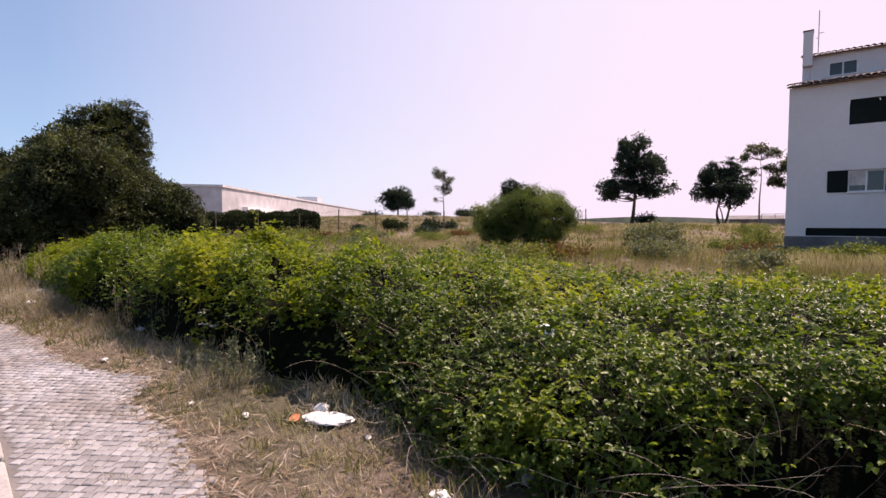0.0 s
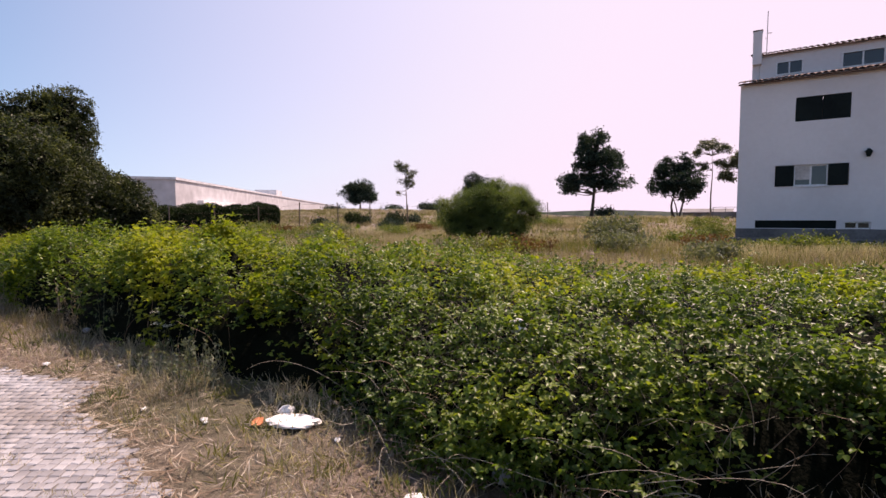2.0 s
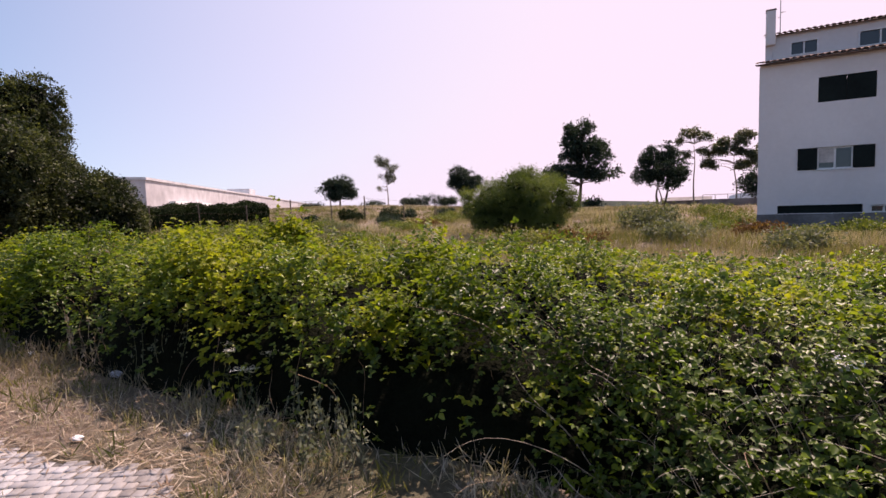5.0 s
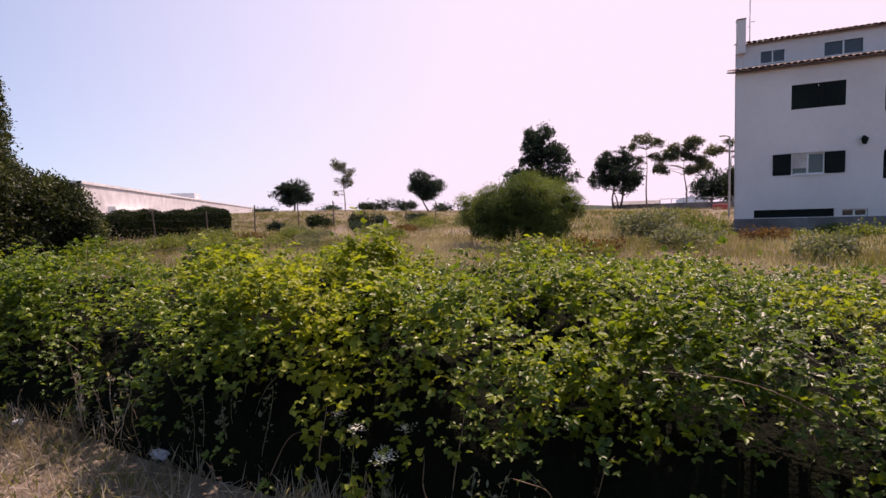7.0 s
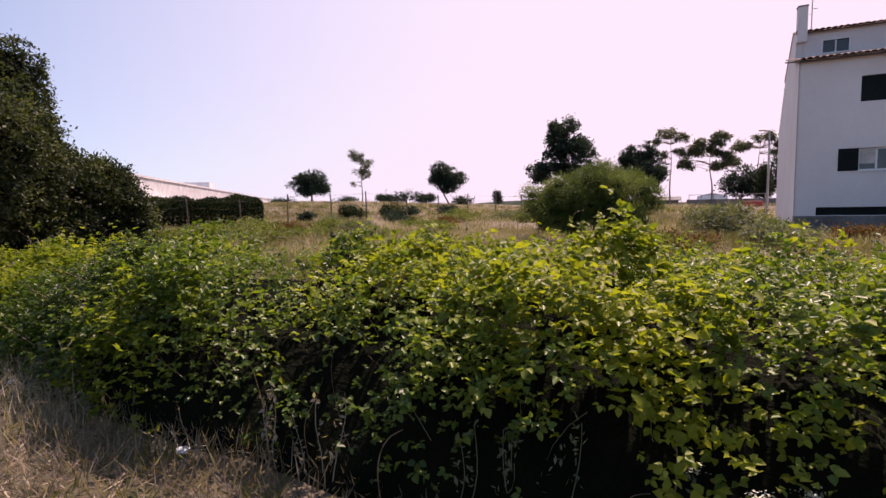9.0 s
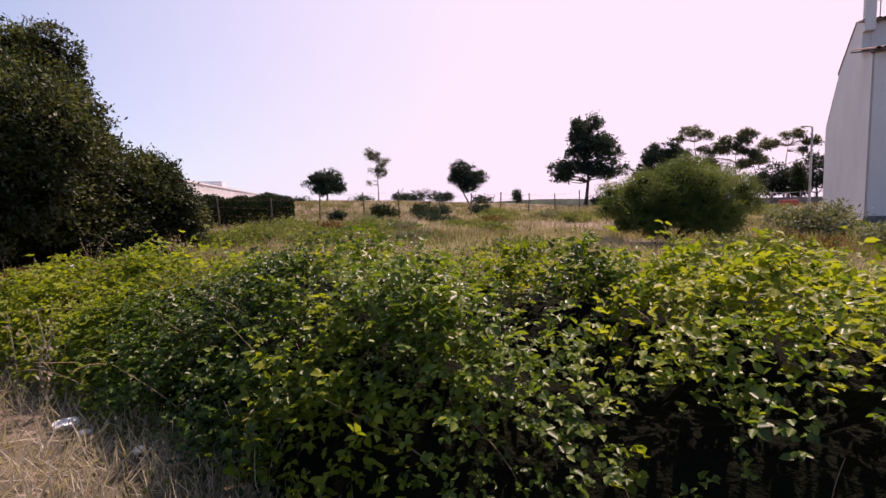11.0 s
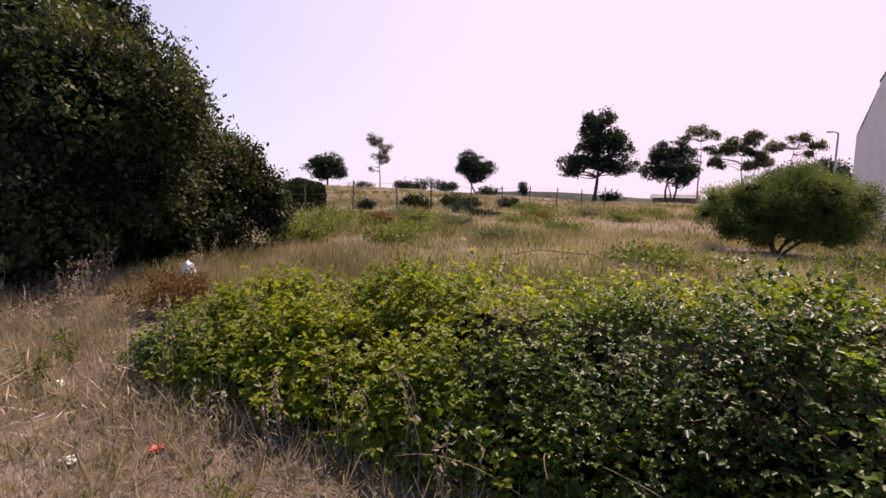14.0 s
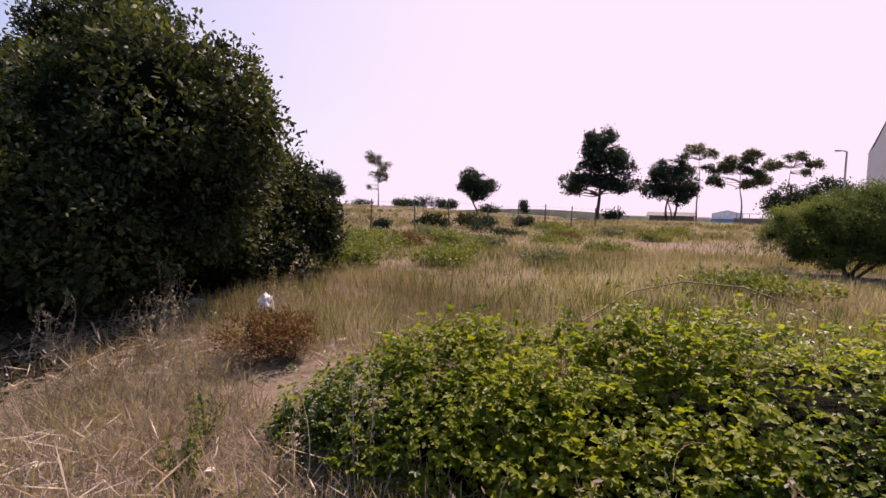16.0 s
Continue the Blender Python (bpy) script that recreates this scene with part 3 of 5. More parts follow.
near_tree()
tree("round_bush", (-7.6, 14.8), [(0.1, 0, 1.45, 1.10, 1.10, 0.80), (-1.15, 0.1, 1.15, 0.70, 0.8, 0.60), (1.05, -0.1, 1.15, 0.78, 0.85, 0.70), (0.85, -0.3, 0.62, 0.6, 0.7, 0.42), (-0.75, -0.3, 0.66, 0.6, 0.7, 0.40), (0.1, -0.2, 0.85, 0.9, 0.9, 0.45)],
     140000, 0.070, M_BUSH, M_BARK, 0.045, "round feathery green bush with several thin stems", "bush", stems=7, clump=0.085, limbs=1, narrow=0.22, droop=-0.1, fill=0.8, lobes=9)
tree("field_tree", (-18.9, 65.5), [(0, 0, 8.6, 2.6, 2.6, 2.3), (0.4, 0, 6.6, 4.0, 3.8, 1.9), (-1.2, 0, 5.0, 3.7, 3.6, 1.4), (2.4, 0, 4.4, 2.6, 2.6, 1.1), (-1.0, 0.2, 10.0, 0.9, 0.9, 0.9), (1.0, -0.2, 10.3, 0.9, 0.9, 0.9), (-3.2, 0, 3.7, 1.5, 1.6, 0.7)],
     26000, 0.25, M_FAR, M_BARK, 0.24, "tall dark broad-leaved tree standing alone in the field", group="field trees", clump=0.2, limbs=1, fork=0.3, narrow=0.62, fill=0.5, tufts=11)
tree("field_tree", (-10.6, 76.8), [(0, 0, 5.6, 3.0, 3.0, 2.4), (-1.7, 0, 4.2, 2.5, 2.4, 1.5), (2.0, 0, 4.0, 2.4, 2.4, 1.4), (-0.9, 0, 7.4, 1.1, 1.2, 1.1), (1.2, 0, 7.5, 1.2, 1.2, 1.2)],
     22000, 0.24, M_FAR, M_BARK, 0.17, "dark dense tree with a forked trunk in the field", group="field trees", stems=4, clump=0.2, limbs=1, narrow=0.6, fill=0.6, tufts=11)
tree("field_tree", (-33.0, 61.5), [(-0.9, 0, 4.4, 1.8, 1.8, 1.2), (0.9, 0, 3.3, 1.6, 1.6, 1.1), (-1.6, 0, 3.5, 1.3, 1.2, 0.9), (0.1, 0, 2.3, 1.3, 1.3, 0.6)],
     13000, 0.21, M_FAR, M_BARK, 0.13, "small leaning dark tree with ragged crown", group="field trees", clump=0.2, limbs=1, fork=0.3, lean=(-1.4, 0), narrow=0.6, fill=0.5, tufts=11)
tree("field_tree", (-62.0, 68.5), [(0, 0, 4.3, 2.9, 2.9, 1.6), (-2.0, 0, 3.2, 2.2, 2.2, 1.3), (2.2, 0, 3.0, 2.2, 2.2, 1.3), (0.6, 0, 2.3, 2.6, 2.4, 0.9)],
     17000, 0.25, M_FAR, M_BARK, 0.2, "round dark tree on the field's crest", group="field trees", clump=0.2, limbs=1, fork=0.3, narrow=0.6, fill=0.6, tufts=11)
tree("gum_tree", (-54.0, 72.0), [(-0.9, 0, 8.2, 1.5, 1.4, 1.0), (1.0, 0, 6.9, 1.0, 1.0, 0.8), (-0.4, 0, 5.3, 1.1, 1.1, 0.8), (1.0, 0, 5.2, 0.9, 0.9, 0.7), (-1.6, 0, 3.4, 0.5, 0.5, 0.35)],
     4200, 0.26, M_EUC, M_PALEBARK, 0.11, "slender gum tree with tufted crown and bare pale trunk", "tree", "gum trees", clump=0.2, limbs=1, fork=0.6, narrow=0.4, droop=0.5, fill=0.5, tufts=6)
for gx0, gy0, size, blobs, count in (
        (-6.6, 84, 1.0, [(-0.2, 0, 10.6, 2.2, 1.6, 0.7), (-1.7, 0, 9.6, 0.9, 0.9, 0.5), (1.6, 0, 9.8, 1.0, 1.0, 0.5), (-1.2, 0, 7.6, 0.8, 0.8, 0.5), (0.8, 0, 8.0, 0.6, 0.6, 0.4)], 4200),
        (-1.2, 82, 1.0, [(-2.4, 0, 7.6, 1.7, 1.6, 0.9), (-0.6, 0, 8.8, 2.0, 1.7, 0.9), (0.9, 0, 9.6, 1.4, 1.3, 0.7), (-3.4, 0, 6.2, 1.2, 1.2, 0.8), (1.2, 0, 7.0, 1.6, 1.3, 0.7), (2.4, 0, 6.0, 1.5, 1.3, 0.6), (0.2, 0, 5.4, 1.2, 1.2, 0.6)], 15000),
        (4.6, 84, 1.0, [(-1.4, 0, 8.6, 1.6, 1.3, 0.5), (0.8, 0, 9.2, 1.7, 1.4, 0.5), (2.8, 0, 8.4, 1.4, 1.2, 0.5), (-2.6, 0, 7.8, 0.9, 0.9, 0.4), (1.8, 0, 7.2, 0.9, 0.9, 0.4)], 5200)):
    tree("gum_tree", (gx0, gy0), blobs, count, 0.30, M_EUC, M_PALEBARK, 0.13, "tall gum tree with flat wind-swept tufts of leaves", "tree", "gum trees", clump=0.2, limbs=1, fork=0.55, narrow=0.4, droop=0.5, fill=0.5, tufts=6)


def hedge():
    a, b = np.array([-26.2, 21.3]), np.array([-33.0, 9.5])
    top = thing("hedge", "dark clipped evergreen hedge along the fence line", "hedge")
    n = 80000
    t = rng.uniform(0, 1, n)
    across = np.array([0.86, -0.5])
    ang = rng.uniform(0, np.pi, n)
    wob = 1 + 0.05 * np.sin(t * 23) + 0.04 * np.sin(t * 67 + 1)
    w = np.cos(ang) * 0.9 * wob * rng.uniform(0.8, 1.05, n)
    z = np.sin(ang) ** 0.55 * 1.55 * wob * rng.uniform(0.75, 1.05, n)
    endcap = np.sqrt(np.clip(t / 0.06, 0, 1))
    xy = a + (b - a) * t[:, None] + across * (w * endcap)[:, None]
    z = z * (0.75 + 0.25 * endcap)
    p = np.stack([xy[:, 0], xy[:, 1], ground_z(xy[:, 0], xy[:, 1]) + z], 1)
    L = rng.uniform(0.07, 0.13, n)
    V, F = small_leaves(p, rng.normal(0, 1, (n, 3)), rng.normal(0, 0.6, (n, 3)) + np.array([0, 0, 1.0]), L, L * 0.6)
    tagged(mesh_object("leaves", V, F, M_HEDGE, top), kind="stuff")
    m = 60
    t = rng.uniform(0.02, 1, m)
    xy = a + (b - a) * t[:, None]
    base = np.stack([xy[:, 0], xy[:, 1], ground_z(xy[:, 0], xy[:, 1]) - 0.02], 1)
    V, F = tube_arrays(wander(base, base + rng.normal(0, 0.2, (m, 3)) + np.array([0, 0, 1.0]), 4, 0.06), np.linspace(0.03, 0.012, 4)[None].repeat(m, 0), 5)
    tagged(mesh_object("stems", V, F, M_BARK, top), kind="stuff")


hedge()


# ---- the white house ----
def house():
    top = thing("house", "white rendered three-storey house with tiled eaves and dark shutters", "house", at=(0, 0, 0))
    x0, x1, yf = -0.70, 15.0, 26.66
    low = -0.45
    # side profile, front to back
    prof = [(yf, low), (yf, 7.40), (28.2, 7.80), (29.9, 8.20), (29.9, 9.48), (31.8, 9.98), (37.6, 8.70), (37.9, 8.40), (41.4, 6.72), (43.0, 6.30), (43.0, low)]
    skew = 0.103      # the gable is not quite square to the front
    holes = [(0.74, 3.34, 2.77, 3.70), (1.40, 3.31, 5.58, 6.62), (0.05, 3.00, 0.92, 1.27), (3.25, 4.14, 0.72, 1.22), (4.60, 6.90, 2.45, 4.30), (4.60, 6.90, 5.20, 7.05)]
    # front wall built of blocks round the openings, 0.3 m thick
    bm = bmesh.new()
    xs = sorted({x0, x1, *[h[0] for h in holes], *[h[1] for h in holes]})
    zs = sorted({0.90, 7.40, *[max(h[2], 0.90) for h in holes], *[h[3] for h in holes]})
    vmap = {}

    def corner(x, y, z):
        if (x, y, z) not in vmap:
            vmap[(x, y, z)] = bm.verts.new((x, y, z))
        return vmap[(x, y, z)]

    def is_hole(xm, zm):
        return any(h[0] < xm < h[1] and h[2] < zm < h[3] for h in holes)

    solid = {(i, j): not is_hole((xs[i] + xs[i + 1]) / 2, (zs[j] + zs[j + 1]) / 2) for i in range(len(xs) - 1) for j in range(len(zs) - 1)}
    for (i, j), full in solid.items():
        a, b2, c, d2 = xs[i], xs[i + 1], zs[j], zs[j + 1]
        if full:
            bm.faces.new([corner(a, yf, c), corner(b2, yf, c), corner(b2, yf, d2), corner(a, yf, d2)])
            bm.faces.new([corner(a, yf + 0.3, d2), corner(b2, yf + 0.3, d2), corner(b2, yf + 0.3, c), corner(a, yf + 0.3, c)])
        else:
            for (di, dj, q) in ((-1, 0, (a, c, a, d2)), (1, 0, (b2, d2, b2, c)), (0, -1, (b2, c, a, c)), (0, 1, (a, d2, b2, d2))):
                if solid.get((i + di, j + dj), False):
                    bm.faces.new([corner(q[0], yf, q[1]), corner(q[2], yf, q[3]), corner(q[2], yf + 0.3, q[3]), corner(q[0], yf + 0.3, q[1])])
    part("front_wall", bm, M_WALL, top, "white rendered wall in shade, lightly stained")
    # gable and back as one solid side slab
    bm = bmesh.new()
    ring0 = [bm.verts.new((x0, y, z)) for y, z in prof]
    ring1 = [bm.verts.new((x0 + 0.3, y, z)) for y, z in prof]
    bm.faces.new(ring0[::-1]), bm.faces.new(ring1)
    for i in range(len(prof)):
        j = (i + 1) % len(prof)
        bm.faces.new([ring0[i], ring0[j], ring1[j], ring1[i]])
    for v in bm.verts:
        v.co.x += skew * (v.co.y - yf) - 0.004
        v.co.y += 0.304 if v.co.y < yf + 0.01 else 0
    part("gable_wall", bm, M_WALL, top, "plain white windowless gable wall")
    part("back_wall", box(x0 + 2.1, 42.7, low, x1, 43.0, 6.30), M_WALL, top)
    part("far_gable_wall", box(x1 - 0.3, yf + 0.31, low, x1, 42.69, 6.2), M_WALL, top)
    part("plinth", box(x0 - 0.02, yf - 0.03, -0.45, x1, yf + 0.3, 0.897, 0.01), M_PLINTH, top, "dirty grey cement plinth")
    # attic storey set back
    att = [(0.63, 1.73, 8.40, 9.05), (3.20, 4.77, 8.36, 9.08), (6.6, 8.2, 8.36, 9.08)]
    xs = [-0.06] + [v for h in att for v in h[:2]] + [x1]
    for i in range(0, len(xs) - 1, 2):
        part("attic_wall", box(xs[i], 29.9, 8.1, xs[i + 1], 30.1, 9.45), M_WALL, top)
    for h in att:
        part("attic_apron", box(h[0], 29.9, 8.1, h[1], 30.1, h[2]), M_WALL, top), part("attic_lintel", box(h[0], 29.9, h[3], h[1], 30.1, 9.45), M_WALL, top)
    part("back_roof", slab([(x0 + 0.5, 31.8, 10.02), (x1, 31.8, 10.02), (x1, 37.7, 8.84), (x0 + 1.1, 37.7, 8.84)], 0.12), M_TILE, top)
    part("back_roof", slab([(x0 + 1.15, 37.9, 8.46), (x1, 37.9, 8.46), (x1, 43.1, 6.34), (x0 + 1.7, 43.1, 6.34)], 0.12), M_TILE, top)
    part("attic_roof_deck", slab([(-0.40, 29.72, 9.46), (x1, 29.72, 9.46), (x1, 31.8, 10.02), (-0.20, 31.8, 10.02)], 0.06), M_TILE, top)
    part("eave_roof_deck", slab([(x0 - 0.08, 26.42, 7.42), (x1, 26.42, 7.42), (x1, 29.9, 8.22), (x0 - 0.08, 29.9, 8.22)], 0.06), M_TILE, top)
    # rows of half-round tiles, one mesh each shared by all tiles of a roof
    for y0, z0, y1, z1, name in ((26.28, 7.44, 29.88, 8.27, "eave_tile"), (29.60, 9.45, 30.50, 9.66, "attic_tile")):
        length = math.hypot(y1 - y0, z1 - z0)
        me = bpy.data.meshes.new(name)
        v, f = [], []
        for k2, (yy, zz, rr) in enumerate(((y0, z0, 0.115), (y1, z1, 0.09))):
            for s in range(6):
                a = math.pi * s / 5
                v.append((math.cos(a) * rr, yy, zz + math.sin(a) * rr * 0.75))
                v.append((math.cos(a) * (rr - 0.022), yy + 0.001, zz + math.sin(a) * (rr - 0.022) * 0.75))
        for s in range(5):
            f += [(s * 2, s * 2 + 2, 12 + s * 2 + 2, 12 + s * 2), (s * 2 + 1, 12 + s * 2 + 1, 12 + s * 2 + 3, s * 2 + 3), (s * 2, s * 2 + 1, s * 2 + 3, s * 2 + 2)]
        me.from_pydata(v, [], f)
        me.materials.append(M_TILE)
        for q in range(66):
            o = new("roof_tile", me)
            o.parent = top
            o.location = ((x0 if name == "eave_tile" else -0.36) + 0.02 + q * 0.235, 0, 0.004 * (q % 3))
    # windows
    def shutter(a, b2, c, d2, y):
        bm = box(a, y, c, b2, y + 0.03, d2)
        add_box(bm, a + 0.05, y - 0.008, c + 0.05, b2 - 0.05, y - 0.002, d2 - 0.05)
        part("shutter", bm, M_SHUTTER, top, "dark green wooden shutter")

    def window(a, b2, c, d2, y, split=1, curtain=True, sill=True):
        bm = bmesh.new()
        w = 0.055
        for q in (a, b2 - w):
            add_box(bm, q, y, c, q + w, y + 0.06, d2)
        for q in (c, d2 - w):
            add_box(bm, a + w, y, q, b2 - w, y + 0.06, q + w)
        for s in range(1, split + 1):
            q = a + (b2 - a) * s / (split + 1)
            add_box(bm, q - 0.035, y - 0.004, c + w, q + 0.035, y + 0.055, d2 - w)
        win = part("window", bm, M_FRAME, top, "white framed window")
        for s in range(split + 1):
            l = a + (b2 - a) * s / (split + 1) + 0.045
            part("pane", box(l, y + 0.02, c + w, l + (b2 - a) / (split + 1) - 0.09, y + 0.028, d2 - w), M_GLASS, win)
        if curtain:
            part("curtain", box(a + 0.06, y + 0.010, c + 0.30 * (d2 - c), a + (b2 - a) * 0.52, y + 0.017, d2 - 0.06), M_CURTAIN, win, "pale curtain behind the glass")
        if sill:
            part("sill", box(a - 0.05, yf - 0.05, c - 0.05, b2 + 0.05, y + 0.08, c - 0.004, 0.008), M_FRAME, win)

    shutter(0.76, 1.42, 2.79, 3.68, yf - 0.045), shutter(2.66, 3.32, 2.79, 3.68, yf - 0.045)
    window(1.44, 2.64, 2.78, 3.69, yf + 0.10)
    part("window_backing", box(0.74, yf + 0.2, 2.77, 3.34, yf + 0.26, 3.70), M_SHUTTER, top)
    shutter(1.41, 2.35, 5.59, 6.61, yf + 0.02), shutter(2.36, 3.30, 5.59, 6.61, yf + 0.02)
    part("cellar_grille", box(0.05, yf + 0.12, 0.90, 3.00, yf + 0.2, 1.27), M_SHUTTER, top, "dark cellar ventilation opening")
    window(3.25, 4.14, 0.905, 1.22, yf + 0.10, 1, False, False)
    for z0, z1 in ((2.45, 4.30), (5.20, 7.05)):
        # arched loggia: rounded head, recess, dark door, rail and lantern
        bm = bmesh.new()
        arc = [(5.75 - 1.15 * math.cos(a), z1 - 0.85 + 0.85 * math.sin(a)) for a in np.linspace(0, math.pi, 17)]
        lo = [[bm.verts.new((x, y, z)) for x, z in arc] for y in (yf + 0.002, yf + 0.298)]
        hi = [[bm.verts.new((x, y, z1)) for x, z in arc] for y in (yf + 0.002, yf + 0.298)]
        for q in range(16):
            bm.faces.new([lo[0][q], lo[0][q + 1], hi[0][q + 1], hi[0][q]]), bm.faces.new([lo[1][q + 1], lo[1][q], hi[1][q], hi[1][q + 1]])
            bm.faces.new([lo[0][q + 1], lo[0][q], lo[1][q], lo[1][q + 1]])
        arch = part("arch", bm, M_WALL, top, "rounded arch of a loggia")
        bm = box(4.6, yf + 1.3, z0, 6.9, yf + 1.4, z1)
        add_box(bm, 4.5, yf + 0.302, z0, 4.6, yf + 1.4, z1), add_box(bm, 6.9, yf + 0.302, z0, 7.0, yf + 1.4, z1)
        add_box(bm, 4.5, yf + 0.302, z0 - 0.1, 7.0, yf + 1.4, z0), add_box(bm, 4.5, yf + 0.302, z1, 7.0, yf + 1.4, z1 + 0.1)
        part("loggia", bm, M_WALL, top)
        part("loggia_door", box(5.0, yf + 1.24, z0 + 0.003, 6.5, yf + 1.297, z0 + 1.25), M_SHUTTER, top, "dark green door in the loggia")
        part("loggia_rail", box(4.62, yf + 0.12, z0 + 0.42, 6.88, yf + 0.15, z0 + 0.46), M_IRON, top)
        for q in range(14):
            part("baluster", box(4.70 + q * 0.16, yf + 0.125, z0, 4.715 + q * 0.16, yf + 0.14, z0 + 0.42), M_IRON, top)
    for a, b2, c, d2 in ((0.63, 1.73, 8.40, 9.05), (3.20, 4.77, 8.36, 9.08), (6.6, 8.2, 8.36, 9.08)):
        bm = bmesh.new()
        for q in (a, b2 - 0.05, (a + b2) / 2 - 0.03):
            add_box(bm, q, 29.88, c, q + 0.06, 29.95, d2)
        add_box(bm, a, 29.875, c, b2, 29.95, c + 0.05), add_box(bm, a, 29.87, d2 - 0.05, b2, 29.95, d2)
        win = part("attic_window", bm, M_FRAME, top, "white framed attic window with drawn blind")
        part("pane", box(a + 0.03, 29.96, c + 0.03, b2 - 0.03, 29.97, d2 - 0.03), M_GLASS, win)
    # chimney, aerial, wall lamp
    ch = part("chimney", box(-0.37, 29.60, 9.0, 0.02, 30.0, 10.62, 0.02), M_WALL, top, "square rendered chimney with stained top")
    part("chimney_cap", box(-0.39, 29.58, 10.62, 0.04, 30.02, 10.68, 0.015), M_PLINTH, ch)
    bm = bmesh.new()
    add_box(bm, 0.20, 29.9, 9.5, 0.235, 29.94, 11.6), add_box(bm, 0.21, 29.91, 10.52, 0.42, 29.93, 10.545), add_box(bm, 0.12, 29.91, 10.30, 0.21, 29.93, 10.32)
    part("aerial", bm, M_METAL, top, "thin metal aerial mast")
    bm = box(3.88, yf - 0.06, 3.95, 3.98, yf - 0.003, 4.25, 0.01)
    bmesh.ops.create_cone(bm, cap_ends=True, segments=8, radius1=0.06, radius2=0.13, depth=0.22, matrix=Matrix.Translation((3.93, yf - 0.18, 4.0)))
    bmesh.ops.create_cone(bm, cap_ends=True, segments=8, radius1=0.15, radius2=0.02, depth=0.12, matrix=Matrix.Translation((3.93, yf - 0.18, 4.17)))
    part("wall_lamp", bm, M_SHUTTER, top, "dark lantern on the wall")
    return top


def slab(points, thick):
    bm = bmesh.new()
    lo = [bm.verts.new((x, y, z - thick)) for x, y, z in points]
    hi = [bm.verts.new(q) for q in points]
    bm.faces.new(lo[::-1]), bm.faces.new(hi)
    for i in range(len(points)):
        j = (i + 1) % len(points)
        bm.faces.new([lo[i], lo[j], hi[j], hi[i]])
    return bm


house()


# ---- factory ----
def factory():
    top = thing("factory", "long low pale industrial hall behind the field", "factory")
    c = Vector((-69.0, 38.5, 0))
    along = Vector((-0.633, 0.774, 0))
    across = Vector((-0.537, -0.843, 0))
    zt = 6.64

    def block(name, a0, a1, b0, b1, z0, z1, mat, parent, label=""):
        bm = box(a0, b0, z0, a1, b1, z1)
        m4 = Matrix((( along.x, across.x, 0, c.x), (along.y, across.y, 0, c.y), (0, 0, 1, 0), (0, 0, 0, 1)))
        bmesh.ops.transform(bm, matrix=m4, verts=bm.verts)
        bmesh.ops.recalc_face_normals(bm, faces=bm.faces)
        return part(name, bm, mat, parent, label)

    block("hall", 0, 240, 0.0, 60, -3, zt, M_CLAD, top, "pale ribbed cladding")
    block("parapet", -0.2, 240.2, -0.2, 60.2, zt + 0.01, zt + 0.35, M_CLADROOF, top)
    block("loading_band", 8, 26, -0.9, -0.02, 0.5, 4.0, M_WHITE, top, "bright white loading canopy")
    block("roof_unit", 80, 88, 3, 9, zt + 0.36, zt + 2.4, M_CLADROOF, top)


factory()


# ---- fence and street lamp ----
fence = thing("wire_fence", "old wire fence of thin weathered posts across the field", "fence")
a, way = np.array([-24.7, 21.6]), np.array([0.52, 0.854])
posts = []
for k2 in range(-4, 9):
    xy = a + way * 2.45 * k2 + rng.normal(0, 0.06, 2)
    z0 = float(ground_z(*xy))
    h = rng.uniform(1.35, 1.7)
    foot, head = np.array([[xy[0], xy[1], z0 - 0.1]]), np.array([[xy[0] + rng.normal(0, 0.05), xy[1] + rng.normal(0, 0.05), z0 + h]])
    V, F = tube_arrays(wander(foot, head, 4, 0.008), np.array([[0.042, 0.040, 0.038, 0.036]]), 6)
    mesh_object("post", V, F, M_WOODPOST, fence)
    posts.append(head[0])
posts = np.array(posts)
for drop in (0.12, 0.5, 0.9):
    A, B2 = posts[:-1] - np.array([0, 0, drop]), posts[1:] - np.array([0, 0, drop])
    V, F = tube_arrays(wander(A, B2, 5, 0.004, -0.012), np.full((len(A), 5), 0.005), 3)
    mesh_object("wire", V, F, M_IRON, fence)


def street_lamp():
    x, y = 1.05, 47.6
    z0 = float(ground_z(x, y))
    top = thing("street_lamp", "slim grey street lamp with short angled head", "street lamp", at=(x, y, z0))
    V, F = tube_arrays(np.array([[[0, 0, -0.2], [0, 0, 2.0], [0, 0, 4.5], [0, 0, 6.5]]]), np.array([[0.10, 0.09, 0.075, 0.06]]), 10)
    smooth(mesh_object("pole", V, F, M_METAL, top))
    V, F = tube_arrays(np.array([[[0, 0, 6.45], [-0.15, 0, 6.55], [-0.4, 0, 6.58]]]), np.array([[0.05, 0.045, 0.04]]), 8)
    smooth(mesh_object("arm", V, F, M_METAL, top))
    part("lamp_head", box(-0.75, -0.10, 6.52, -0.30, 0.10, 6.64, 0.03), M_METAL, top)


street_lamp()


# ---- kerb and pavement ----
kerb = tagged(new("kerb"), "pale stone kerb along the street", "kerb", kind="structure")
for q in range(-40, 12):
    x = q * 0.9
    y0, y1 = float(kerb_y(x)), float(kerb_y(x + 0.9))
    z = float(ground_z(x + 0.45, y0 + 0.1))
    stone = part("kerb_stone", box(-0.445, 0.0, -0.25, 0.445, 0.21, 0.016 + 0.002 * (q % 3), 0.012), M_KERB, kerb)
    stone.matrix_local = Matrix.Translation((x + 0.45, (y0 + y1) / 2, z)) @ Matrix.Rotation(math.atan2(y1 - y0, 0.9), 4, "Z")


